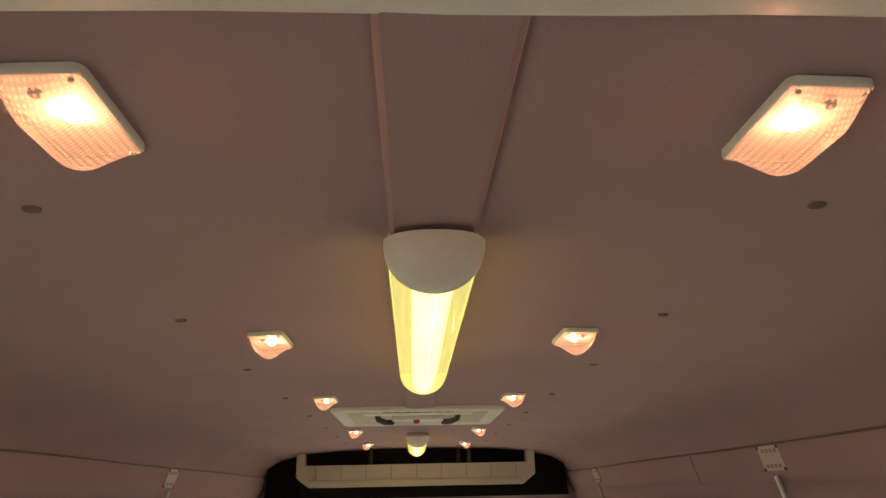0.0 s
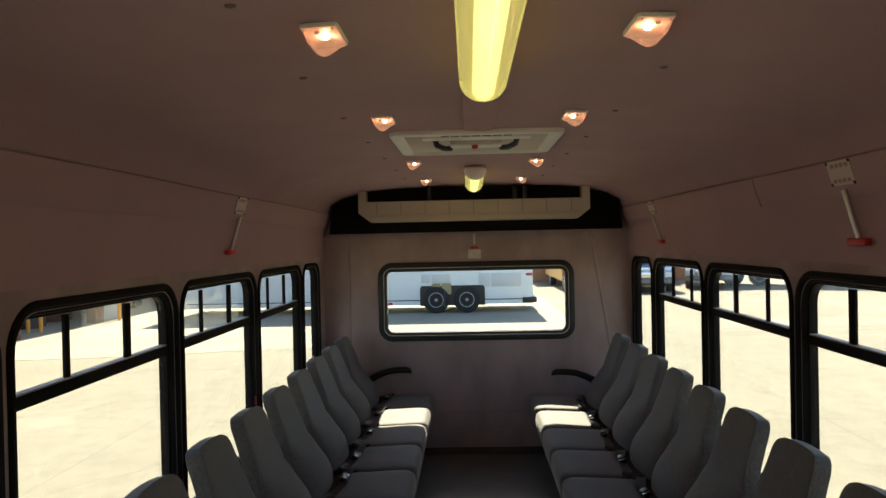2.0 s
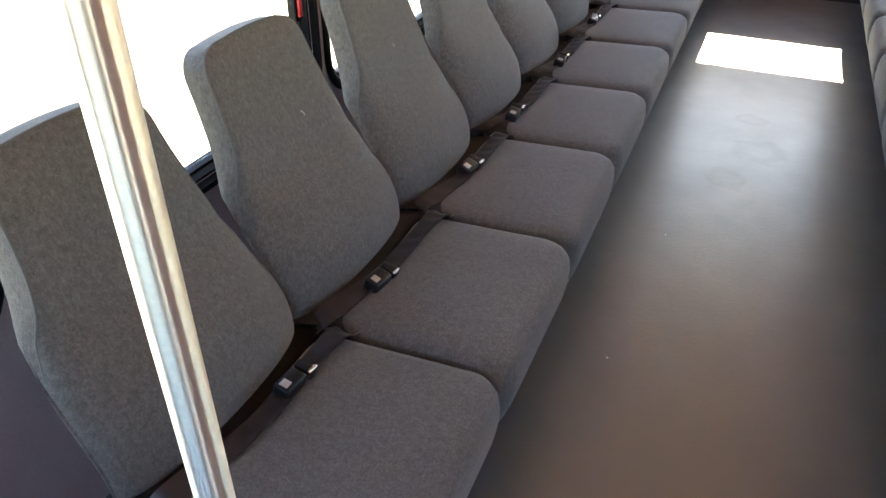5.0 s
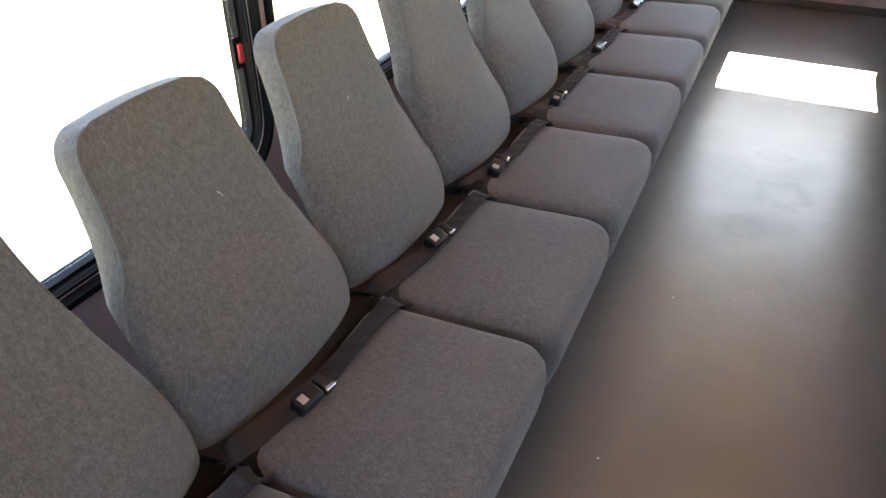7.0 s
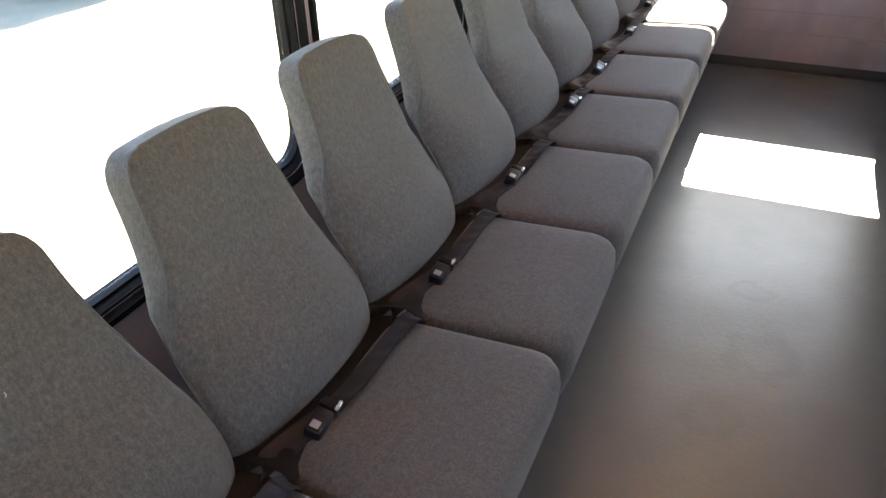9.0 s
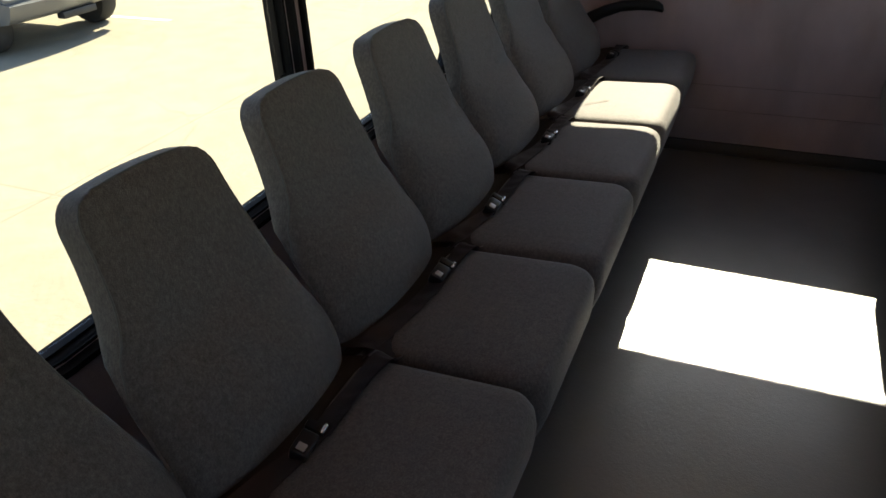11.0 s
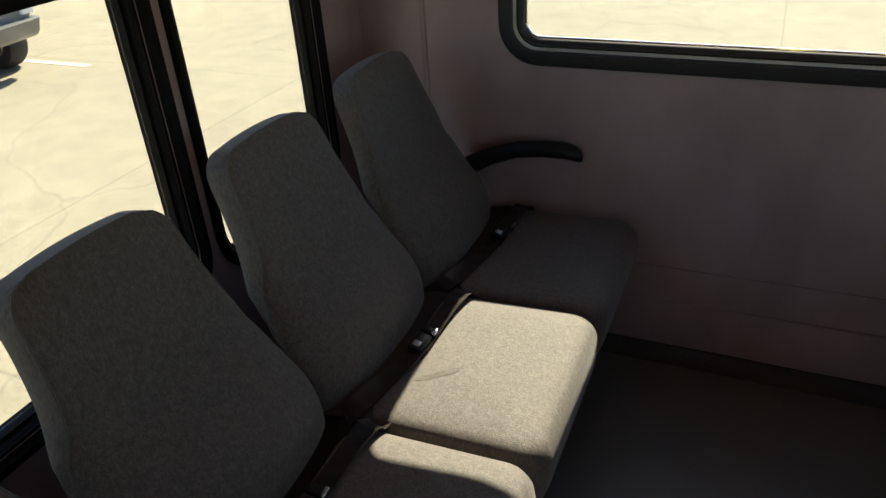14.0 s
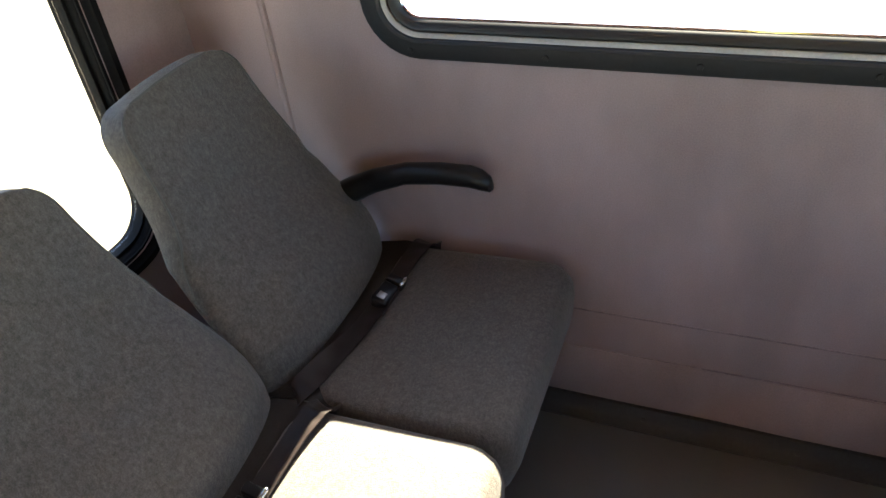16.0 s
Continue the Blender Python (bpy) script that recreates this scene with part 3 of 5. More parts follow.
for k in range(11):
    ob = first if k == 0 else copy_thing(first, pose(-0.75, -(k + 0.5) * P, 0.0, 0, 0, random.uniform(-0.5, 0.5)))
    vary_seat(ob, ROLL[-1][k], BUCKLE_Y[-1][k])
for k in range(0, 11):
    ob = copy_thing(first, pose(0.745, -(k + 0.5) * P - (0.13 if k else 0.085), 0.0, 0, 0, 180 + random.uniform(-0.5, 0.5)))
    vary_seat(ob, -ROLL[1][k], BUCKLE_Y[1][k], 0.014)

# a brown smear on the sunlit cushion
SMEAR = material("brown_smear", (0.155, 0.132, 0.108), 0.65, vary=0.4, scale=60, fine=420, bump=0.5, spec=0.7, sheen=0.2, fine_mix=0.6)
bm = bmesh.new()
loft(bm, [[(-0.630 + 0.07 * k - 0.5 * w, -0.767 + 0.05 * k + w, 0.4579 + 0.0042 * k), (-0.630 + 0.07 * k + 0.5 * w, -0.767 + 0.05 * k - w, 0.4579 + 0.0042 * k)] for k, w in ((0.0, 0.002), (0.12, 0.006), (0.3, 0.0072), (0.5, 0.0058), (0.8, 0.0066), (0.95, 0.004), (1.0, 0.001))], closed=False, caps=(False, False))
bmesh.ops.solidify(bm, geom=bm.faces[:], thickness=0.0006)
thing("smear", bm, SMEAR, "short brown smear on the sunlit grey cushion", "stain")

# ---- ceiling fittings ----
def ceiling_z(x):
    x = abs(x - WALL_C)
    for (a, za), (b, zb) in zip(prof, prof[1:]):
        if x <= b:
            return za + (zb - za) * (x - a) / (b - a)
    return prof[-1][1]


LAMP_LENS = bpy.data.materials.new("lit_prismatic_lens")
LAMP_LENS.use_nodes = True
nt = LAMP_LENS.node_tree
b = nt.nodes["Principled BSDF"]
b.inputs["Base Color"].default_value = (0.28, 0.17, 0.12, 1)
b.inputs["Roughness"].default_value = 0.15
tc = nt.nodes.new("ShaderNodeTexCoord")
waves = []
for axis in ("X", "Y"):
    w = nt.nodes.new("ShaderNodeTexWave")
    w.bands_direction, w.inputs["Scale"].default_value = axis, 72.0
    nt.links.new(tc.outputs["Object"], w.inputs["Vector"])
    waves.append(w)
mul = nt.nodes.new("ShaderNodeMath")
mul.operation = "MULTIPLY"
nt.links.new(waves[0].outputs["Fac"], mul.inputs[0])
nt.links.new(waves[1].outputs["Fac"], mul.inputs[1])
bump = nt.nodes.new("ShaderNodeBump")
bump.inputs["Strength"].default_value, bump.inputs["Distance"].default_value = 0.9, 0.002
nt.links.new(mul.outputs[0], bump.inputs["Height"])
nt.links.new(bump.outputs[0], b.inputs["Normal"])
glow = nt.nodes.new("ShaderNodeMapRange")
glow.inputs[3].default_value, glow.inputs[4].default_value = 0.075, 0.34
nt.links.new(mul.outputs[0], glow.inputs[0])
b.inputs["Emission Color"].default_value = (1.0, 0.50, 0.27, 1)
nt.links.new(glow.outputs[0], b.inputs["Emission Strength"])
clear = nt.nodes.new("ShaderNodeBsdfTransparent")
clear.inputs[0].default_value = (1.0, 0.85, 0.7, 1)
mx = nt.nodes.new("ShaderNodeMixShader")
mx.inputs[0].default_value = 0.4
nt.links.new(b.outputs[0], mx.inputs[1])
nt.links.new(clear.outputs[0], mx.inputs[2])
nt.links.new(mx.outputs[0], nt.nodes["Material Output"].inputs[0])
BULB = glowing("lit_bulb", (1.0, 0.46, 0.29), 95.0)


def dome_lamp(out):
    """A wedge-shaped dome lamp, deepest towards the wall; out: the wall's side, 1 or -1."""
    lamp = empty("dome_lamp", (0, 0, 0), "lit rectangular dome lamp with clear prismatic lens on the ceiling", "ceiling lamp", "dome lamps")
    w, l = 0.068, 0.136
    bm = bmesh.new()
    loft(bm, [[(u, v, z) for u, v in round_rect(w - i, l - i, 0.009, 4)] for z, i in ((0.0, 0.0), (-0.006, 0.0), (-0.008, 0.003))])
    part("bezel", bm, WHITE, lamp, "white plastic base")
    bm = bmesh.new()
    nu, nv = 16, 20
    rows = []
    for j in range(nv + 1):
        v = -1 + 2 * j / nv
        row = []
        for i in range(nu + 1):
            u = -1 + 2 * i / nu
            rise = min(max((u + 1.0) / 1.3, 0.0), 1.0)
            rise = rise * rise * (3 - 2 * rise)
            fall = math.sqrt(max(0.0, 1 - max(0.0, (u - 0.1) / 0.9) ** 2.6))
            near = min(max((v + 1.0) / 0.45, 0.0), 1.0)
            far = math.sqrt(max(0.0, 1 - max(0.0, (v - 0.3) / 0.7) ** 2.2))
            h = 0.004 * (1 - max(abs(u), abs(v)) ** 8) + 0.024 * rise * fall * near * far
            row.append(bm.verts.new((out * u * (w / 2 - 0.002), v * (l / 2 - 0.002), -0.0075 - h)))
        rows.append(row)
    for r0, r1 in zip(rows, rows[1:]):
        for i in range(nu):
            bm.faces.new((r0[i], r0[i + 1], r1[i + 1], r1[i]))
    part("lens", bm, LAMP_LENS, lamp, "clear prismatic lens glowing orange")
    bm = bmesh.new()
    bmesh.ops.create_uvsphere(bm, u_segments=12, v_segments=8, radius=0.006)
    bmesh.ops.scale(bm, vec=(1, 1.7, 0.8), verts=bm.verts[:])
    part("bulb", bm, BULB, lamp, "lit incandescent bulb", at=pose(-out * 0.003, -0.012, -0.0105))
    bm = bmesh.new()
    disc(bm, (out * 0.006, -0.049, -0.0115), (0, 0, -1), 0.0052, 0.0042, 0.004, 12)
    part("screw", bm, BLACK, lamp, "dark sunk screw")
    for u, v in ((-0.024, -0.06), (0.026, -0.06), (-0.024, 0.06)):
        bm = bmesh.new()
        disc(bm, (out * u, v, -0.0085), (0, 0, -1), 0.0026, 0.002, 0.003, 8)
        part("rivet", bm, CREAM, lamp)
    return lamp


LAMP_ROWS = (-4.882, -3.965, -3.005, -1.72, -0.70)
for side in (-1, 1):
    lamp = dome_lamp(side)
    for i, y in enumerate(LAMP_ROWS):
        m = pose(CX + side * ((0.295 if side > 0 else 0.289) if i < 1 else 0.299), y + ((0.024 if side > 0 else 0.010) if i < 1 else 0.0), ceiling_z(0.3) - 0.001, 0, side * 2.0, 0)
        if i == 0:
            lamp.matrix_basis = m
        else:
            copy_thing(lamp, m)

# raceway along the middle of the ceiling
race = empty("ceiling_raceway", (CX, 0, 1.951), "mauve fabric-covered cable raceway along the ceiling", "cable raceway")
y0, y1 = CEIL_FRONT - 0.02, -2.735
for name, p in (("cover", [(-0.043, 0.0), (-0.043, -0.009), (0.048, -0.009), (0.048, 0.0)]), ("edge_strip", [(-0.050, 0.0), (-0.0475, -0.005), (-0.0432, -0.0082), (-0.0432, 0.0)]), ("edge_strip", [(0.0482, 0.0), (0.0482, -0.0082), (0.053, -0.006), (0.0555, 0.0)])):
    bm = bmesh.new()
    loft(bm, [[(x, y, z) for x, z in p] for y in (y0, y1)])
    part(name, bm, LINER, race, smooth=False)

DIFFUSER = bpy.data.materials.new("yellow_diffuser")
DIFFUSER.use_nodes = True
nt = DIFFUSER.node_tree
b = nt.nodes["Principled BSDF"]
b.inputs["Base Color"].default_value = (0.8, 0.75, 0.36, 1)
b.inputs["Roughness"].default_value = 0.18
b.inputs["Emission Color"].default_value = (0.82, 0.76, 0.26, 1)
b.inputs["Emission Strength"].default_value = 0.13
clear = nt.nodes.new("ShaderNodeBsdfTransparent")
clear.inputs[0].default_value = (1.0, 0.96, 0.6, 1)
mx = nt.nodes.new("ShaderNodeMixShader")
mx.inputs[0].default_value = 0.3
nt.links.new(b.outputs[0], mx.inputs[1])
nt.links.new(clear.outputs[0], mx.inputs[2])
nt.links.new(mx.outputs[0], nt.nodes["Material Output"].inputs[0])
TUBE = glowing("lit_tube", (0.95, 0.88, 0.5), 0.8)


def tube_light(y0, y1):
    """Ceiling fluorescent fitting, from its near cap at y0 to its far end at y1."""
    fit = empty("tube_light", (CX + 0.003, y0, 1.934), "lit yellowed fluorescent ceiling light with white end cap", "ceiling light", "tube lights")
    L = y1 - y0

    def arch(y, w, d):
        return [(w * math.cos(a), y, -d * math.sin(a)) for a in (math.pi * k / 20 for k in range(21))]
    bm = bmesh.new()
    nose = [(0.046 * (1 - math.sqrt(1 - q ** 2.4)), 0.0605 * q, 0.057 * q ** 0.8) for q in (0.12, 0.35, 0.55, 0.72, 0.85, 0.93, 0.975, 0.995, 1.0)]
    loft(bm, [arch(y, w, d) for y, w, d in nose + [(0.068, 0.0605, 0.057), (0.074, 0.0595, 0.055)]])
    part("end_cap", bm, WHITE, fit, "white plastic end cap")
    bm = bmesh.new()
    loft(bm, [arch(y, 0.057, 0.053) for y in (0.068, L - 0.012)] + [arch(L - 0.003, 0.054, 0.05), arch(L, 0.046, 0.042)], caps=(False, True))
    d = part("diffuser", bm, DIFFUSER, fit, "yellowed translucent cover")
    bm = bmesh.new()
    tube(bm, [(0, 0.06, -0.026), (0, L - 0.03, -0.026)], 0.027, 14)
    part("tube", bm, TUBE, fit, "lit fluorescent tube")
    part("back_plate", boxed(-0.055, 0.055, 0.06, L - 0.01, 0.0, 0.018), WHITE, fit)
    return fit


tube_light(-4.627, -3.58)
tube_light(-1.50, -0.40)

# roof hatch
INK_DARK = material("dark_print", (0.12, 0.10, 0.09), 0.7, vary=0.2, bump=0.0)
hatch = empty("roof_hatch", (CX - 0.003, -2.41, 1.95), "closed cream plastic roof escape hatch with black handles", "roof hatch")
bm = bmesh.new()
ring(bm, 0, 0, 0.56, 0.55, 0.012, [(-0.02, 0.0), (-0.02, -0.004), (0.0, -0.016), (0.006, -0.018), (0.032, -0.016), (0.037, -0.011), (0.037, 0.0)], lambda u, v, d: (u, v, d), 5)
part("hatch_frame", bm, WHITE, hatch, "white plastic frame")
part("hatch_panel", boxed(-0.275, 0.275, -0.28, 0.28, -0.008, 0.0, bevel=0.002), CREAM, hatch)
part("handle_bar", boxed(-0.20, 0.20, -0.25, -0.175, -0.020, -0.008, bevel=0.003), WHITE, hatch, "white cross bar")
for k in range(7):
    part("printed_bar", boxed(-0.13 + k * 0.038, -0.13 + k * 0.038 + 0.03, -0.252, -0.2495, -0.017, -0.011), INK_DARK, hatch, "dark worn print", smooth=False)
part("latch_plate", boxed(-0.10, 0.10, -0.115, -0.02, -0.03, -0.008, bevel=0.005), WHITE, hatch)
for sx in (-1, 1):
    bm = bmesh.new()
    tube(bm, [(sx * 0.155, -0.14, -0.01), (sx * 0.15, -0.12, -0.028), (sx * 0.125, -0.06, -0.034), (sx * 0.10, -0.02, -0.03)], 0.011, 8)
    part("handle", bm, BLACK, hatch, "black plastic handle")
bm = bmesh.new()
disc(bm, (-0.005, -0.10, -0.028), (0, 0, -1), 0.013, 0.012, 0.012, 12, 0.004)
part("release_knob", bm, RED, hatch, "red release knob")

# plugs that hold the headliner
PLUG = material("headliner_plug", (0.19, 0.135, 0.13), 0.9, vary=0.1, bump=0.05)
k = 0
for y in (-4.67, -4.15, -3.62, -3.06, -2.5, -1.95, -1.4, -0.85):
    for side in (-1, 1):
        x = CX + side * 0.418
        bm = bmesh.new()
        disc(bm, (0, 0, 0), (0, 0, -1), 0.0105, 0.009, 0.003, 14, 0.002)
        pl = thing("ceiling_plug", bm, PLUG, "small dark fabric-covered plug in the headliner", "plug", "headliner plugs")
        pl.matrix_world = pose(x, y, ceiling_z(x) + 0.001, 0, side * 3, 0)

# white trim where the cab roof begins
bm = bmesh.new()
loops = []
for x in [-1.1 + 2.2 * i / 24 for i in range(25)]:
    z = ceiling_z(x)
    sag = 0.004 * math.cos(x * 9)
    loops.append([(x, CEIL_FRONT - 0.002, z - 0.002), (x, CEIL_FRONT - 0.008, z - 0.006 - sag), (x, CEIL_FRONT - 0.03, z - 0.009 - sag), (x, CEIL_FRONT - 0.055, z - 0.006), (x, CEIL_FRONT - 0.062, z + 0.004), (x, CEIL_FRONT - 0.03, z + 0.03)])
loft(bm, loops)
thing("trim_roof", bm, WHITE, "glossy white trim across the roof joint", "trim", kind="structure")

# dark tube as the shadow line where the ceiling meets the leaning panels
CREASE_SHADE = material("painted_crease_shade", (0.22, 0.15, 0.155), 0.95, vary=0.25, scale=3, bump=0.1)
for side in (-1, 1):
    bm = bmesh.new()
    tube(bm, [(WALL_C + side * (1.0615 + 0.0008 * math.sin(y * 5)), y, 1.777 + 0.0025 * math.sin(y * 3.1 + side)) for y in [CEIL_FRONT + i * (0.03 - CEIL_FRONT) / 60 for i in range(61)]], 0.0032, 6)
    thing("trim_crease", bm, CREASE_SHADE, "dark line put in as the crease's shade between headliner and side panel", "trim", kind="structure")

# ---- rear cooling unit ----
# cream darkened, so that the ribs' shade lies in their colour
RIB = material("shadowed_cream_rib", (0.24, 0.21, 0.17), 0.6, vary=0.15, bump=0.02)
unit = empty("air_conditioner", (CX, 0.0, 0.0), "cream rear air conditioner in a black housing", "air conditioner")
bm = bmesh.new()
q = [(x, z) for x, z in section if abs(x - WALL_C) < 1.06]
back = [(-1.07, 1.625)] + [(x, z - 0.004) for x, z in q] + [(1.03, 1.625)]
loft(bm, [[(x - CX, y, z) for x, z in back] for y in (-0.045, 0.038)])
part("housing", bm, RUBBER, unit, "black rear housing panel", smooth=False)
X0, X1 = -0.805, 0.805
fr = [(X0, 1.944), (X0, 1.765), (X0 + 0.085, 1.70), (X1 - 0.085, 1.70), (X1, 1.765), (X1, 1.944), (X1 - 0.055, 1.944), (X1 - 0.055, 1.842), (X0 + 0.055, 1.842), (X0 + 0.055, 1.944)]
bm = bmesh.new()
loft(bm, [[(x, y, z) for x, z in fr] for y in (-0.05, -0.20, -0.206)])
bmesh.ops.triangulate(bm, faces=[f for f in bm.faces if len(f.verts) > 4])
part("front_panel", bm, CREAM, unit, "cream plastic front", smooth=False)
part("lip", boxed(X0 + 0.09, X1 - 0.09, -0.216, -0.204, 1.702, 1.745, bevel=0.004), CREAM, unit)
for i in range(9):
    x = X0 + 0.13 + i * (X1 - X0 - 0.26) / 8
    part("rib", boxed(x - 0.002, x + 0.002, -0.2085, -0.205, 1.75, 1.838), RIB, unit)
part("grille", boxed(X0 + 0.056, X1 - 0.056, -0.12, -0.048, 1.82, 1.94), RUBBER, unit, "dark air intake")
for x in (-0.31, 0.29, 0.36):
    part("bracket", boxed(x - 0.012, x + 0.012, -0.19, -0.118, 1.843, 1.94, bevel=0.002), STEEL, unit)

# ---- rear wall details ----
for x0, x1, z0, z1 in ((-0.945, -0.945, 0.10, 1.62),):
    bm = bmesh.new()
    tube(bm, [(x0, Y_REAR, z0), ((x0 + x1) / 2, Y_REAR, (z0 + z1) / 2), (x1, Y_REAR, z1)], 0.008, 8)
    thing("trim_bead", bm, WALLCLOTH, "fabric-covered seam bead on the rear wall", "trim", kind="structure")
bm = bmesh.new()
tube(bm, [(0.815, Y_REAR, 1.615), (0.821, Y_REAR, 1.574), (0.862, Y_REAR, 1.30), (0.908, Y_REAR, 1.007), (0.943, Y_REAR, 0.76), (0.955, Y_REAR, 0.60)], 0.009, 8)
thing("trim_bead", bm, WALLCLOTH, "fabric-covered seam bead on the rear wall", "trim", kind="structure")
for z in (0.307, 0.199):
    bm = bmesh.new()
    tube(bm, [(x, Y_REAR - 0.0005, z + 0.004 * math.sin(x * 3)) for x in [-1.125 + 2.21 * i / 30 for i in range(31)]], 0.0018, 6)
    thing("trim_seam", bm, SEAM, "thin stitched seam across the lower rear wall", "trim", kind="structure")


def fold(x, z):
    """How far the loose cloth of the lowest strip stands off the wall."""
    f = math.sin(9.5 * (x - 0.55 * z) + 2.2 * math.sin(2.1 * x)) + 0.5 * math.sin(23 * (x - 0.8 * z) + 1.0)
    k = math.sin(math.pi * min(max((z - 0.045) / 0.15, 0.0), 1.0))
    return 0.003 + 0.0045 * k * (1.2 + f)


bm = bmesh.new()
loft(bm, [[(x, Y_REAR - fold(x, z), z) for z in [0.04 + 0.157 * i / 10 for i in range(11)]] + [(x, Y_REAR + 0.001, 0.197), (x, Y_REAR + 0.001, 0.04)] for x in [-1.12 + 2.2 * i / 150 for i in range(151)]])
thing("trim_lower_strip", bm, WALLCLOTH, "loose wrinkled mauve fabric strip at the rear wall foot", "trim", kind="structure")
bm = bmesh.new()
loft(bm, [[(x, Y_REAR - d, FLOOR_Z + z) for d, z in ((0.003, 0.0), (0.046, 0.0), (0.045, 0.003), (0.030, 0.008), (0.020, 0.017), (0.014, 0.035), (0.012, 0.040), (0.003, 0.041))] for x in (-1.125, 1.085)])
baseboard = thing("baseboard", bm, COVE, "dark grey rubber cove along the rear wall foot", "baseboard", kind="structure")
for x in (-0.20, 0.11, 0.44):
    bm = bmesh.new()
    disc(bm, (x, Y_REAR - 0.022, FLOOR_Z + 0.016), (0, -0.7, 0.7), 0.005, 0.004, 0.002, 10)
    part("screw", bm, STEEL, baseboard)
for x in [-0.62 + 0.24 * k for k in range(6)]:
    for z in (RW[1] - RW[3] / 2 - 0.024, RW[1] + RW[3] / 2 + 0.024):
        bm = bmesh.new()
        disc(bm, (CX + x, Y_REAR - 0.0130, z), (0, -1, 0), 0.0055, 0.0045, 0.003, 10)
        part("screw", bm, BLACK, win)

# armrests of the rearmost seats
for side, y, drop in ((-1, -0.022, 0.0), (1, -0.105, 0.016)):
    bm = bmesh.new()
    ctrl = [(0.86, 0.515, 0.034), (0.80, 0.553, 0.030), (0.74, 0.585, 0.026), (0.67, 0.610, 0.023), (0.60, 0.619, 0.0225), (0.54, 0.620, 0.022), (0.518, 0.615, 0.0205), (0.503, 0.608, 0.0155), (0.498, 0.603, 0.006)]
    loops = []
    for x, z, r in ctrl:
        loops.append([(side * x, y + 0.85 * r * math.cos(a), z + 0.014 - drop + r * math.sin(a)) for a in (2 * math.pi * k / 14 for k in range(14))])
    loft(bm, loops)
    thing("armrest", bm, BUCKLE, "curved black plastic armrest beside the rear seat", "armrest", "armrests")

# ---- release handles and notices on the upper panels ----
NOTICE = material("notice_card", (0.56, 0.47, 0.44), 0.5, vary=0.06, bump=0.0)
INK = material("red_ink", (0.36, 0.19, 0.17), 0.6, vary=0.1, bump=0.0)


def lean_x(z):
    q = [(X_WALL, 1.46), (1.111, 1.54), (1.104, 1.62), (1.093, 1.674), (1.078, 1.73), (1.063, 1.776)]
    for (a, za), (b, zb) in zip(q, q[1:]):
        if z <= zb:
            return a + (b - a) * (z - za) / (zb - za)
    return q[-1][0]


def exit_handle(side, y, skew):
    """A screwed-on notice, with a tube and a red grip below it."""
    card = empty("exit_notice", (0, 0, 0), "pale emergency exit notice with red print, screwed to the panel", "notice", "exit notices")

    def on(u, z, d):
        return (WALL_C + side * (lean_x(z) - d - (0.010 if z > 1.66 else 0.0)), y + u, z)

    def quad(u0, u1, z0, z1, d0, d1):
        bm = bmesh.new()
        loft(bm, [[on(u0, z0, d), on(u1, z0, d), on(u1, z1, d), on(u0, z1, d)] for d in (d0, d1)])
        return bm
    part("card", quad(-0.068, 0.068, 1.698, 1.77, 0.0, 0.004), NOTICE, card, smooth=False)
    for z0, z1, a, c in ((1.750, 1.762, -0.055, 0.05), (1.727, 1.741, -0.03, 0.04), (1.706, 1.718, -0.05, 0.05)):
        k = a
        while k < c - 0.01:
            wd = 0.02
            part("printed_bar", quad(k, k + wd, z0, z1, 0.004, 0.0046), INK, card, smooth=False)
            k += wd + 0.007
    for u in (-0.064, 0.064):
        for z in (1.702, 1.766):
            bm = bmesh.new()
            disc(bm, on(u, z, 0.003), (-side, 0, -0.4), 0.006, 0.005, 0.003, 10)
            part("screw", bm, BLACK, card)
    h = empty("release_handle", (0, 0, 0), "grey tube with red emergency release grip on the panel", "release handle", "release handles")
    a, c = Vector(on(-0.012, 1.682, 0.014)), Vector(on(skew, 1.54, 0.02))
    bm = bmesh.new()
    tube(bm, [a, (a + c) / 2, c], 0.0085, 10)
    part("tube", bm, SILVER, h, "dull grey tube")
    bm = bmesh.new()
    box(bm, -0.014, 0.014, -0.05, 0.05, -0.011, 0.011, bevel=0.007, seg=3)
    part("grip", bm, RED, h, "translucent red grip", at=Matrix.Translation(c + Vector((0, 0, -0.012))))
    return h


exit_handle(1, -3.10, -0.045)
exit_handle(1, -0.83, -0.10)
exit_handle(-1, -2.06, -0.075)

# the rear window's release
CASE = material("smoky_clear_plastic", (0.62, 0.59, 0.55), 0.1, vary=0.3, scale=40, bump=0.05)
h = empty("release_handle", (CX, Y_REAR, 0), "clear-cased rear release with red base above the window", "release handle", "release handles")
bm = bmesh.new()
tube(bm, [(0, -0.014, 1.61), (0, -0.016, 1.53)], 0.008, 10)
part("tube", bm, SILVER, h)
part("grip", boxed(-0.03, 0.03, -0.03, 0.0, 1.499, 1.517, bevel=0.006), RED, h, "red grip")
for k in range(4):
    part("rib", boxed(-0.046, 0.046, -0.0365, -0.0335, 1.436 + k * 0.015, 1.442 + k * 0.015, bevel=0.001), WHITE, h)
part("case", boxed(-0.048, 0.048, -0.034, 0.0, 1.425, 1.496, bevel=0.006), CASE, h, "glossy clear case")

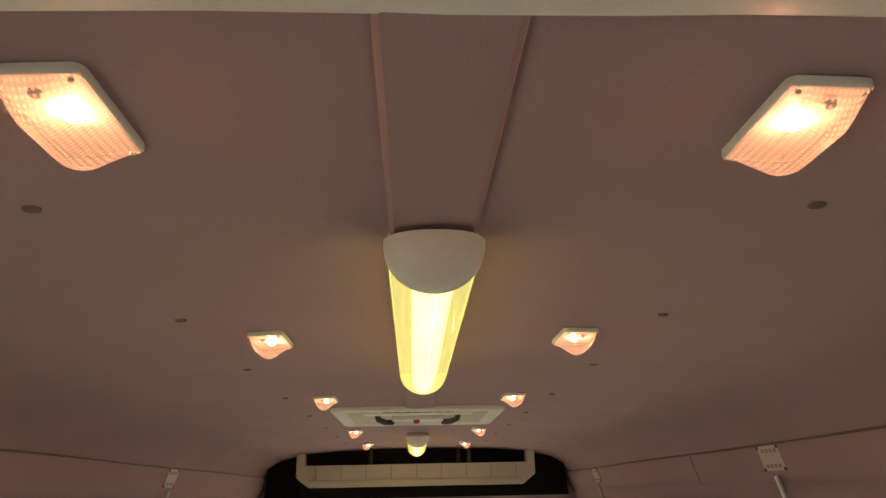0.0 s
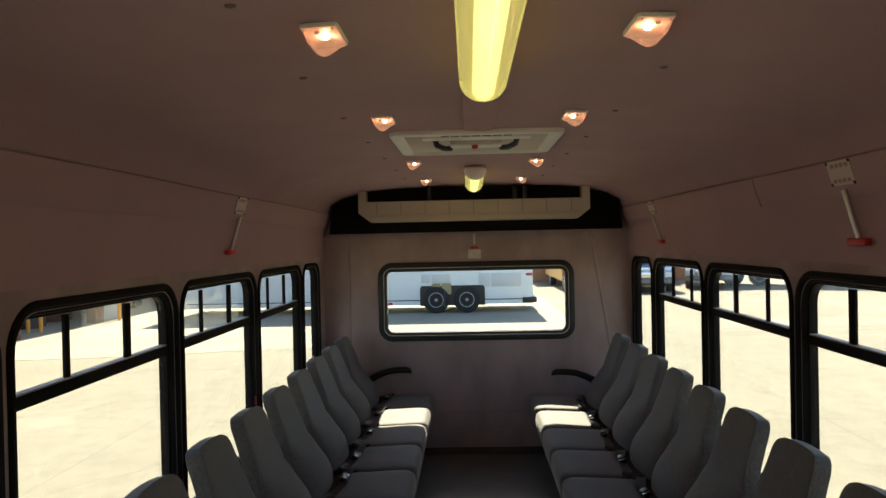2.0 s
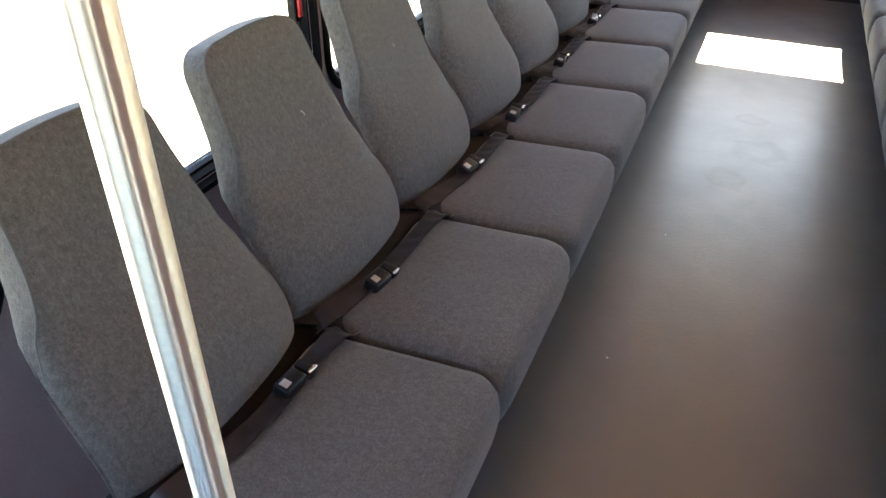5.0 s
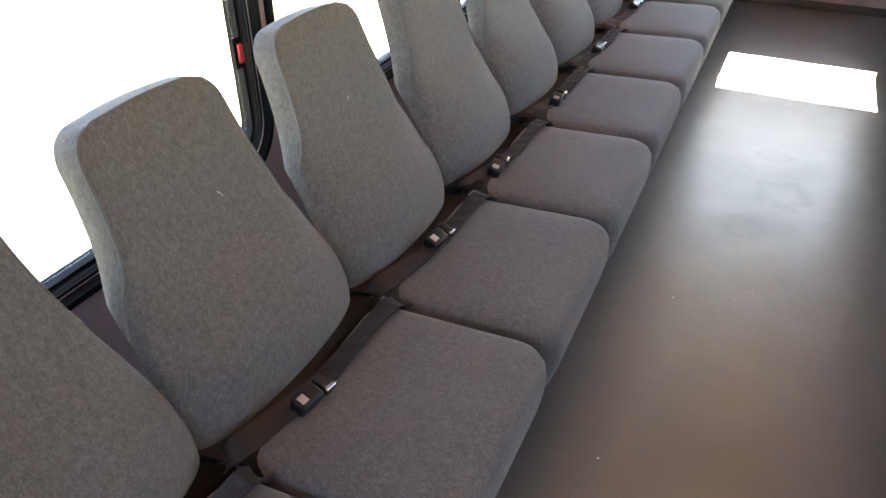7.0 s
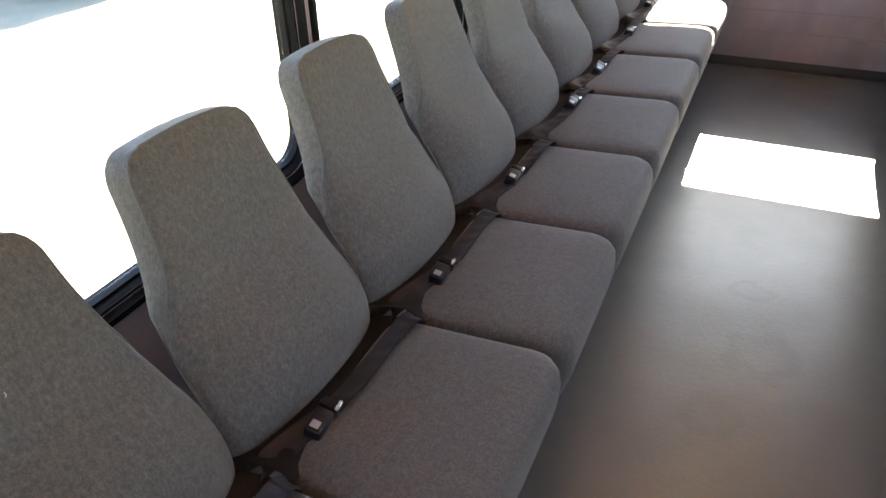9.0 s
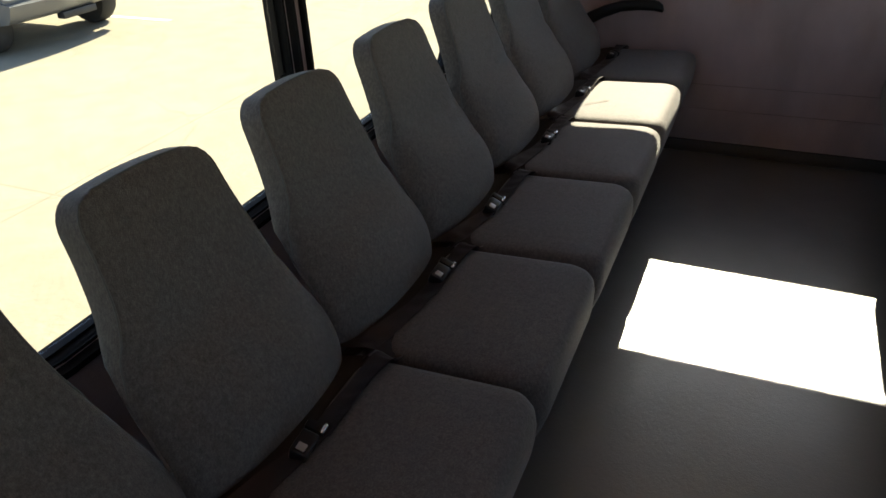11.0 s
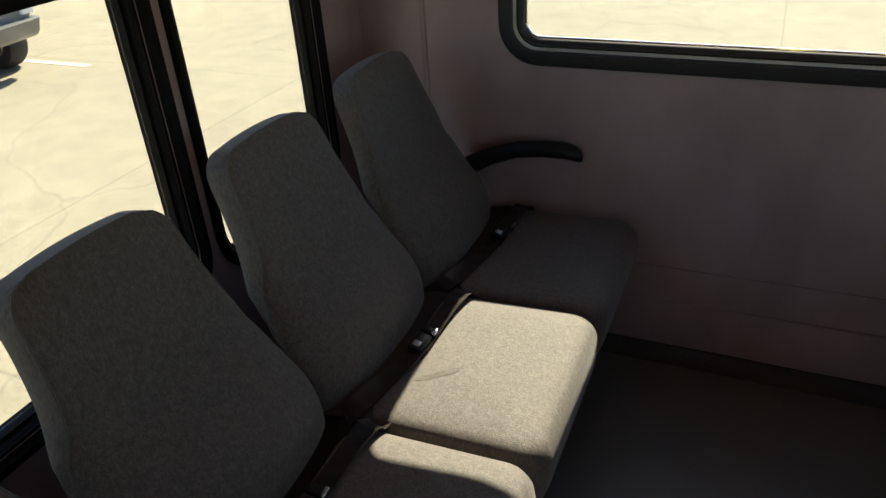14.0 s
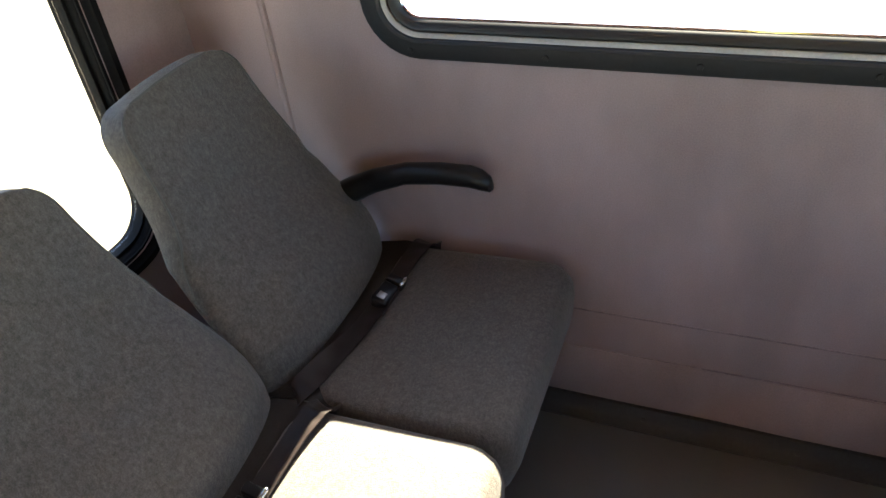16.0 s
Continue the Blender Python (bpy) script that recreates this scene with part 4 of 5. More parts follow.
# red window latches on two pillars
for y in (-3.80, -1.79):
    l = empty("window_latch", (WALL_C - X_WALL + 0.016, y, 0.80), "red window release latch on the black frame", "latch", "window latches")
    part("lever", boxed(-0.008, 0.002, -0.007, 0.007, -0.02, 0.022, bevel=0.004), RED, l)
    part("mount", boxed(-0.012, -0.006, -0.014, 0.014, -0.032, 0.034, bevel=0.003), RUBBER, l)

# crumbs on the floor
for x, y, r in ((-0.255, -3.838, 0.0028), (-0.21, -3.18, 0.0022), (-0.03, -4.25, 0.0018)):
    bm = bmesh.new()
    bmesh.ops.create_icosphere(bm, subdivisions=1, radius=r)
    bmesh.ops.scale(bm, vec=(1.4, 0.9, 0.6), verts=bm.verts[:])
    c = thing("crumb", bm, WHITE, "tiny pale crumb lying on the bus floor", "crumb", "crumbs")
    c.matrix_world = pose(x, y, FLOOR_Z + r * 0.4, 0, 0, 40)

# pulled threads on two seat backs
THREAD = material("pale_thread", (0.42, 0.41, 0.39), 0.8, vary=0.2, scale=200, bump=0.0)
for pts in (((-0.8808, -4.1885, 0.7335), (-0.8770, -4.1862, 0.7305), (-0.8752, -4.1842, 0.7265), (-0.8768, -4.1815, 0.7225)), ((-0.8832, -3.7748, 0.7392), (-0.8798, -3.7752, 0.7372), (-0.8810, -3.7762, 0.7338))):
    bm = bmesh.new()
    tube(bm, pts, 0.0009, 6)
    thing("loose_thread", bm, THREAD, "short pale pulled thread on the grey seat fabric", "thread", "loose threads")

# ---- stanchion at the front end of the seats ----
pole = empty("grab_pole", (-0.423, -5.0356, 0.0), "polished steel grab pole standing before the seats", "grab pole")
bm = bmesh.new()
tube(bm, [(0, 0, FLOOR_Z + 0.004), (0, 0, 0.9), (0, 0, 1.93)], 0.016, 28)
part("tube", bm, POLISHED, pole)
for z in (FLOOR_Z, 1.925):
    bm = bmesh.new()
    disc(bm, (0, 0, z), (0, 0, 1), 0.035, 0.03, 0.012, 20)
    part("flange", bm, SILVER, pole)

# ---- outside ----
GROUND_Z = -0.9
thing("wall_skirt", boxed(-1.2, 1.2, Y_FRONT - 0.04, Y_REAR + 0.02, GROUND_Z, -0.062), STEEL, "plain dark underbody below the bus floor", "underbody", kind="structure", smooth=False)
bm = bmesh.new()
box(bm, -400, 400, -400, 400, GROUND_Z - 0.5, GROUND_Z)
CONCRETE = material("pale_concrete", (0.268, 0.238, 0.178), 0.9, vary=0.13, scale=0.5, fine=30, bump=0.22, fine_mix=0.5, dist=0.02)


def weathered(m, crack_scale, joint):
    """Adds cracks, straight joints and stains to a concrete surface."""
    nt = m.node_tree
    b = nt.nodes["Principled BSDF"]
    base = b.inputs["Base Color"].links[0].from_socket
    tc = nt.nodes.new("ShaderNodeTexCoord")
    warp = nt.nodes.new("ShaderNodeTexNoise")
    warp.inputs["Scale"].default_value, warp.inputs["Detail"].default_value = 1.3, 5
    nt.links.new(tc.outputs["Object"], warp.inputs["Vector"])
    mixv = nt.nodes.new("ShaderNodeMix")
    mixv.data_type = "VECTOR"
    mixv.inputs[0].default_value = 0.35
    nt.links.new(tc.outputs["Object"], mixv.inputs[4])
    nt.links.new(warp.outputs["Color"], mixv.inputs[5])
    vor = nt.nodes.new("ShaderNodeTexVoronoi")
    vor.feature = "DISTANCE_TO_EDGE"
    vor.inputs["Scale"].default_value = crack_scale
    nt.links.new(mixv.outputs[1], vor.inputs["Vector"])
    crack = nt.nodes.new("ShaderNodeMapRange")
    crack.inputs[1].default_value, crack.inputs[2].default_value = 0.0, 0.006
    crack.inputs[3].default_value, crack.inputs[4].default_value = 0.82, 1.0
    nt.links.new(vor.outputs["Distance"], crack.inputs[0])
    brick = nt.nodes.new("ShaderNodeTexBrick")
    brick.offset = 0.0
    brick.inputs["Color1"].default_value = brick.inputs["Color2"].default_value = (1, 1, 1, 1)
    brick.inputs["Mortar"].default_value = (0.8, 0.8, 0.8, 1)
    brick.inputs["Scale"].default_value = 1.0
    brick.inputs["Brick Width"].default_value, brick.inputs["Row Height"].default_value = joint, joint
    brick.inputs["Mortar Size"].default_value = 0.012
    nt.links.new(tc.outputs["Object"], brick.inputs["Vector"])
    stain = nt.nodes.new("ShaderNodeTexNoise")
    stain.inputs["Scale"].default_value, stain.inputs["Detail"].default_value = 3.2, 6
    nt.links.new(tc.outputs["Object"], stain.inputs["Vector"])
    st = nt.nodes.new("ShaderNodeMapRange")
    st.inputs[1].default_value, st.inputs[2].default_value = 0.32, 0.62
    st.inputs[3].default_value, st.inputs[4].default_value = 0.90, 1.03
    nt.links.new(stain.outputs["Fac"], st.inputs[0])
    m1, m2, m3 = (nt.nodes.new("ShaderNodeVectorMath") for _ in range(3))
    m1.operation = m3.operation = "SCALE"
    m2.operation = "MULTIPLY"
    nt.links.new(base, m1.inputs[0])
    nt.links.new(crack.outputs[0], m1.inputs["Scale"])
    nt.links.new(m1.outputs[0], m2.inputs[0])
    nt.links.new(brick.outputs["Color"], m2.inputs[1])
    nt.links.new(m2.outputs[0], m3.inputs[0])
    nt.links.new(st.outputs[0], m3.inputs["Scale"])
    nt.links.new(m3.outputs[0], b.inputs["Base Color"])


weathered(CONCRETE, 0.45, 4.6)
thing("ground", bm, CONCRETE, "pale sunlit concrete yard", "ground", kind="structure", smooth=False)

# newer strip of the yard
LIGHT_CONC = material("bright_concrete", (0.375, 0.336, 0.256), 0.9, vary=0.08, scale=0.5, fine=8, bump=0.2, fine_mix=0.35, dist=0.02)
weathered(LIGHT_CONC, 0.3, 5.0)
edge = [(-60, 9.6), (-16, 10.2), (-12, 10.6), (-9, 10.9), (-7, 11.3), (-5.5, 11.75), (-4.3, 12.0), (-2.5, 12.1), (3.0, 12.1), (3.0, 27.0), (-60, 40)]
bm = bmesh.new()
loft(bm, [[(x, y, z) for x, y in edge] for z in (GROUND_Z - 0.05, GROUND_Z + 0.006)])
thing("pavement_strip", bm, LIGHT_CONC, "brighter newer concrete beside the shed", "pavement", kind="structure", smooth=False)

TAN = material("tan_locker_paint", (0.42, 0.33, 0.17), 0.5, vary=0.15, scale=4, bump=0.02)
SHEETGREY = material("grey_louvre", (0.42, 0.46, 0.48), 0.5, vary=0.15, scale=4, bump=0.02)
COACH = material("pale_coach_paint", (0.86, 0.91, 0.93), 0.3, vary=0.05, scale=0.6, fine=5, bump=0.02)
DARKGLASS = material("dark_vehicle_glass", (0.03, 0.04, 0.045), 0.08, vary=0.2, scale=1.2, fine=9, bump=0.0)
TYRE = material("tyre_rubber", (0.025, 0.025, 0.026), 0.8, vary=0.2, bump=0.1)
YELLOW = material("school_bus_yellow", (0.62, 0.30, 0.03), 0.4, vary=0.08, scale=0.8, fine=6, bump=0.02)
WHITEP = material("white_truck_paint", (0.72, 0.73, 0.74), 0.3, vary=0.05, scale=0.8, bump=0.02)
BLUEP = material("blue_truck_paint", (0.12, 0.22, 0.36), 0.3, vary=0.06, scale=0.8, bump=0.02)
GREYP = material("grey_car_paint", (0.16, 0.17, 0.18), 0.3, 0.2, vary=0.06, scale=0.8, bump=0.02)
DARKPAINT = material("dark_tailgate_paint", (0.06, 0.075, 0.08), 0.3, vary=0.1, scale=2, bump=0.02)
BUMPER = material("grey_bumper", (0.16, 0.163, 0.168), 0.32, 0.3, vary=0.1, scale=2, bump=0.03)
WHEELMETAL = material("dull_wheel_metal", (0.42, 0.42, 0.41), 0.42, 0.7, vary=0.2, scale=10, bump=0.05)
LAMPGLASS = material("headlight_glass", (0.7, 0.72, 0.74), 0.12, vary=0.1, scale=8, bump=0.0)


def wheel(parent, x, y, r, w, axis):
    """A road wheel with rim and studs; axis 'x' or 'y'."""
    turn = pose(x, y, GROUND_Z + r, 0, 90, 0) if axis == "x" else pose(x, y, GROUND_Z + r, 90, 0, 0)
    bm = bmesh.new()
    n = 28
    prof_w = [(r * 0.55, -w / 2), (r * 0.93, -w / 2), (r, -w / 2 + 0.04), (r, w / 2 - 0.04), (r * 0.93, w / 2), (r * 0.55, w / 2)]
    rows = [[(rr * math.cos(a), rr * math.sin(a), h) for a in (2 * math.pi * k / n for k in range(n))] for rr, h in prof_w]
    loft(bm, rows)
    wh = part("wheel", bm, TYRE, parent, at=turn)
    bm = bmesh.new()
    prof_r = [(r * 0.55, w / 2 - 0.01), (r * 0.50, w / 2 - 0.05), (r * 0.42, w / 2 - 0.08), (r * 0.2, w / 2 - 0.06), (r * 0.05, w / 2 - 0.05)]
    rows = [[(rr * math.cos(a), rr * math.sin(a), h) for a in (2 * math.pi * k / n for k in range(n))] for rr, h in prof_r]
    loft(bm, rows)
    bmesh.ops.mirror(bm, geom=bm.verts[:] + bm.edges[:] + bm.faces[:], axis="Z", merge_dist=0)
    part("rim", bm, STEEL, wh, "dark wheel dish")
    for side in (-1, 1):
        bm = bmesh.new()
        pts = [(r * 0.545 * math.cos(a), r * 0.545 * math.sin(a), side * (w / 2 + 0.002)) for a in (2 * math.pi * k / 24 for k in range(25))]
        tube(bm, pts, r * 0.035, 6)
        for k in range(8):
            a = 2 * math.pi * (k + 0.5) / 8
            tube(bm, [(r * 0.17 * math.cos(a), r * 0.17 * math.sin(a), side * (w / 2 - 0.03)), (r * 0.42 * math.cos(a), r * 0.42 * math.sin(a), side * (w / 2 - 0.045))], r * 0.038, 6)
        disc(bm, (0, 0, side * (w / 2 - 0.06)), (0, 0, side), r * 0.2, r * 0.16, 0.05, 16, 0.02)
        part("hub", bm, WHEELMETAL, wh, "bright metal hub and ring")
    return wh


# long coach standing across the yard behind the bus
YC = 20.2
coach = empty("motor_coach", (0, 0, 0), "pale blue-white motor coach with twin rear axles", "coach")
bm = bmesh.new()
z0, z1 = GROUND_Z + 0.28, GROUND_Z + 3.35
pr = [(0.0, z0), (-0.02, z0 + 0.3), (0.0, z0 + 1.2), (0.06, z1 - 0.25), (0.25, z1 - 0.04), (0.6, z1), (1.9, z1), (2.25, z1 - 0.04), (2.44, z1 - 0.25), (2.5, z0 + 1.2), (2.5, z0)]
loft(bm, [[(x, YC + d * k + (1 - k) * 1.25, z) for d, z in pr] for x, k in ((-10.2, 0.94), (-10.0, 1.0), (1.95, 1.0), (2.12, 0.95))])
part("body", bm, COACH, coach, "pale blue-white panelled body")
for i in range(5):
    xx = -9.5 + i * 1.85
    part("window", boxed(xx, xx + 1.7, YC - 0.005, YC + 0.09, z0 + 1.42, z1 - 0.35, bevel=0.03), DARKGLASS, coach, "dark side window")
part("stripe", boxed(-9.95, 1.95, YC - 0.028, YC - 0.012, z0 + 0.145, z0 + 0.175), BLACK, coach, "dark waist line")
part("stripe", boxed(-3.7, -2.75, YC - 0.03, YC - 0.014, z0 + 0.02, z0 + 0.10, bevel=0.01), RED, coach, "red side marker")
bm = bmesh.new()
pa = [(-1.79, z0 - 0.03), (-1.79, z0 + 0.55), (-1.74, z0 + 0.66), (0.40, z0 + 0.66), (0.46, z0 + 0.58), (0.46, z0 - 0.03)]
loft(bm, [[(x, y, z) for x, z in pa] for y in (YC - 0.034, YC + 0.5)])
part("wheel_arch", bm, BLACK, coach, "black wheel arch")
for x in (-1.23, -0.17):
    wheel(coach, x, YC - 0.01, 0.455, 0.3, "y")
for x0, x1 in ((-1.36, -1.08), (-1.03, -0.70)):
    part("locker_door", boxed(x0, x1, YC - 0.05, YC - 0.036, z0 + 0.36, z0 + 0.74, bevel=0.02), TAN, coach, "tan locker door")
for x0, x1 in ((-1.74, -1.42), (-1.38, -0.73), (0.28, 0.64), (0.69, 1.72)):
    part("panel", boxed(x0, x1, YC - 0.03, YC - 0.012, z0 + (0.76 if x0 < 0 else 0.6), z0 + 1.06, bevel=0.006), WHITEP, coach, "white hatch panel")
part("rear_light", boxed(1.89, 2.10, YC - 0.03, YC + 0.06, z0 + 0.96, z0 + 1.04, bevel=0.008), RED, coach)
part("tail_window", boxed(1.52, 1.92, YC - 0.022, YC + 0.05, z0 + 1.25, z0 + 1.85, bevel=0.01), SHEETGREY, coach, "grey louvred panel")
part("window_trim", boxed(-0.2, 1.3, YC - 0.02, YC + 0.06, z0 + 1.36, z0 + 2.2, bevel=0.02), WHITEP, coach, "white window surround")
part("window", boxed(-0.14, 1.24, YC - 0.03, YC + 0.06, z0 + 1.44, z0 + 2.14, bevel=0.02), DARKGLASS, coach, "dark side window")
part("bumper", boxed(1.75, 2.25, YC - 0.04, YC + 2.4, z0 + 0.02, z0 + 0.22, bevel=0.04), BLACK, coach)


def school_bus(x, y, length, turn, label):
    bus = empty("school_bus", pose(x, y, 0, 0, 0, turn), label, "school bus", "school buses")
    g = GROUND_Z
    bm = bmesh.new()
    pr = [(-1.2, g + 0.5), (-1.22, g + 1.3), (-1.18, g + 2.6), (-0.95, g + 2.95), (0.95, g + 2.95), (1.18, g + 2.6), (1.22, g + 1.3), (1.2, g + 0.5)]
    loft(bm, [[(xx, yy, z) for xx, z in pr] for yy in (0.0, length)])
    part("body", bm, YELLOW, bus)
    part("hood", boxed(-0.95, 0.95, -1.3, 0.05, g + 0.6, g + 1.6, bevel=0.15, seg=3), YELLOW, bus)
    part("windscreen", boxed(-1.05, 1.05, -0.03, 0.02, g + 1.75, g + 2.55, bevel=0.01), DARKGLASS, bus)
    part("bumper", boxed(-1.2, 1.2, -1.5, -1.25, g + 0.45, g + 0.8, bevel=0.03), BLACK, bus)
    for sx in (-1, 1):
        part("headlight", boxed(sx * 0.75 - 0.15, sx * 0.75 + 0.15, -1.33, -1.28, g + 1.0, g + 1.3, bevel=0.02), LAMPGLASS, bus)
        k = 0.4
        while k < length - 0.9:
            part("window", boxed(sx * 1.2 - 0.02, sx * 1.2 + 0.02, k, k + 0.6, g + 1.75, g + 2.35, bevel=0.01), DARKGLASS, bus)
            k += 0.72
        for zz in (1.05, 1.35, 1.6):
            part("rub_rail", boxed(sx * 1.235 - 0.02, sx * 1.235 + 0.02, 0.05, length - 0.05, g + zz - 0.04, g + zz + 0.04, bevel=0.005), BLACK if zz == 1.35 else YELLOW, bus)
        for yy in (-0.5, length - 2.2):
            wheel(bus, sx * 1.05, yy, 0.48, 0.28, "x")
    return bus


school_bus(5.5, 29.6, 7.5, 0, "yellow school bus parked beyond the coach")
school_bus(23.5, 36.5, 8.5, -90, "yellow school bus standing side-on in the yard")


def depot_building(x, y):
    """A low brown building with an outside flight of pale steps."""
    b = empty("depot_building", (x, y, 0), "brown depot building with pale outside stairs", "building")
    g = GROUND_Z
    part("wall", boxed(0, 9.0, 0, 4.0, g, g + 3.6, bevel=0.02), BROWNWALL, b)
    part("roof", boxed(-0.3, 9.3, -0.4, 4.3, g + 3.6, g + 3.85, bevel=0.03), SHEETGREY, b)
    for k in range(3):
        part("window", boxed(3.2 + k * 2.0, 4.4 + k * 2.0, -0.03, 0.02, g + 1.3, g + 2.5, bevel=0.01), DARKGLASS, b)
    for k in range(9):
        part("step", boxed(0.2 + k * 0.26, 0.48 + k * 0.26, -1.2, -0.02, g + 1.62 - k * 0.18, g + 1.68 - k * 0.18, bevel=0.005), WHITEP, b, "pale stair tread")
    bm = bmesh.new()
    tube(bm, [(0.2, -1.2, g + 2.5), (2.6, -1.2, g + 0.9)], 0.03, 8)
    for k in range(5):
        tube(bm, [(0.25 + k * 0.55, -1.2, g + 2.47 - k * 0.366), (0.25 + k * 0.55, -1.2, g + 1.60 - k * 0.37)], 0.02, 6)
    part("handrail", bm, WHITEP, b, "pale handrail")
    return b


BROWNWALL = material("brown_painted_wall", (0.36, 0.20, 0.12), 0.8, vary=0.2, scale=0.8, fine=6, bump=0.1)
depot_building(3.6, 38.0)


def truck(x, y, turn, paint, label, h=1.9, w=2.0, length=5.6):
    """A pickup or van seen from the front: cab, hood, grille, lights, wheels."""
    t = empty("truck", pose(x, y, 0, 0, 0, turn), label, "truck", "parked trucks")
    g = GROUND_Z
    bm = bmesh.new()
    pr = [(-length, 0.55), (-length, 1.05), (-2.7, 1.1), (-2.6, h - 0.05), (-2.2, h), (-1.5, h - 0.04), (-1.05, 1.18), (-0.15, 1.05), (0.0, 0.9), (0.0, 0.45), (-0.8, 0.4), (-length + 0.4, 0.45)]
    loft(bm, [[(xx * k, -yy, g + z) for yy, z in pr] for xx, k in ((-w / 2, 0.97), (-w / 2 + 0.1, 1.0), (w / 2 - 0.1, 1.0), (w / 2, 0.97))])
    bmesh.ops.triangulate(bm, faces=[f for f in bm.faces if len(f.verts) > 4])
    part("body", bm, paint, t)
    part("windscreen", boxed(-w * 0.4, w * 0.4, -0.012, 0.012, -0.34, 0.34, bevel=0.006), DARKGLASS, t, at=pose(0, 1.26, g + (h + 1.18) / 2 - 0.02, -32, 0, 0))
    part("grille", boxed(-w * 0.28, w * 0.28, -0.03, 0.04, g + 0.68, g + 0.95, bevel=0.02), CHROME, t)
    part("bumper", boxed(-w * 0.5, w * 0.5, -0.16, 0.06, g + 0.42, g + 0.66, bevel=0.05, seg=3), BUMPER, t, "grey bumper")
    for sx in (-1, 1):
        part("headlight", boxed(sx * w * 0.39 - 0.17, sx * w * 0.39 + 0.17, -0.04, 0.05, g + 0.7, g + 0.92, bevel=0.03), LAMPGLASS, t)
        part("side_window", boxed(sx * w * 0.497 - 0.012, sx * w * 0.497 + 0.012, 1.55, 2.5, g + 1.2, g + h - 0.14, bevel=0.01), DARKGLASS, t)
        for yy in (0.95, length - 1.1):
            wheel(t, sx * (w / 2 - 0.13), yy, 0.37, 0.26, "x")
    return t


truck(11.0, 29.2, -18, WHITEP, "white pickup truck parked facing the bus", 2.0, 2.1)
truck(7.9, 27.4, -10, BLUEP, "blue pickup truck parked facing the bus", 1.95)
truck(9.2, 33.5, -14, WHITEP, "white van parked in the yard", 2.3, 2.0)


def dump_truck(x, y, turn, label):
    """A tipper standing side-on: ribbed body, cab, axles."""
    t = empty("dump_truck", pose(x, y, 0, 0, 0, turn), label, "dump truck")
    g = GROUND_Z
    bm = bmesh.new()
    loft(bm, [[(xx, -1.2 + i, g + z) for xx, z in ((-2.6, 1.0), (2.5, 1.0), (2.75, 2.45), (-2.6, 2.45))] for i in (0.0, 2.4)])
    body = part("body", bm, ORANGE_BODY, t, "orange ribbed tipping body")
    for k in range(7):
        part("rib", boxed(-2.45 + k * 0.78, -2.33 + k * 0.78, -1.28, -1.195, g + 1.05, g + 2.4, bevel=0.01), ORANGE_BODY, body)
    part("top_rail", boxed(-2.62, 2.78, -1.3, -1.16, g + 2.4, g + 2.52, bevel=0.02), ORANGE_BODY, body)
    part("chassis", boxed(-2.5, 4.6, -0.5, 0.5, g + 0.6, g + 0.95, bevel=0.02), STEEL, t)
    bm = bmesh.new()
    loft(bm, [[(xx, yy, g + z) for xx, z in ((2.95, 0.7), (4.9, 0.7), (5.0, 1.5), (4.2, 1.7), (3.9, 2.6), (2.95, 2.65))] for yy in (-1.1, 1.1)])
    part("cab", bm, WHITEP, t, "white cab")
    part("side_window", boxed(3.15, 3.85, -1.12, -1.09, g + 1.75, g + 2.4, bevel=0.01), DARKGLASS, t)
    for xx in (-1.8, -0.6, 4.1):
        for yy in (-0.95, 0.95):
            wheel(t, xx, yy, 0.5, 0.3, "y")
    return t


ORANGE_BODY = material("orange_truck_paint", (0.62, 0.30, 0.09), 0.55, vary=0.2, scale=1.5, fine=12, bump=0.05)
dump_truck(14.9, 31.6, -21, "orange ribbed dump truck standing in the yard")


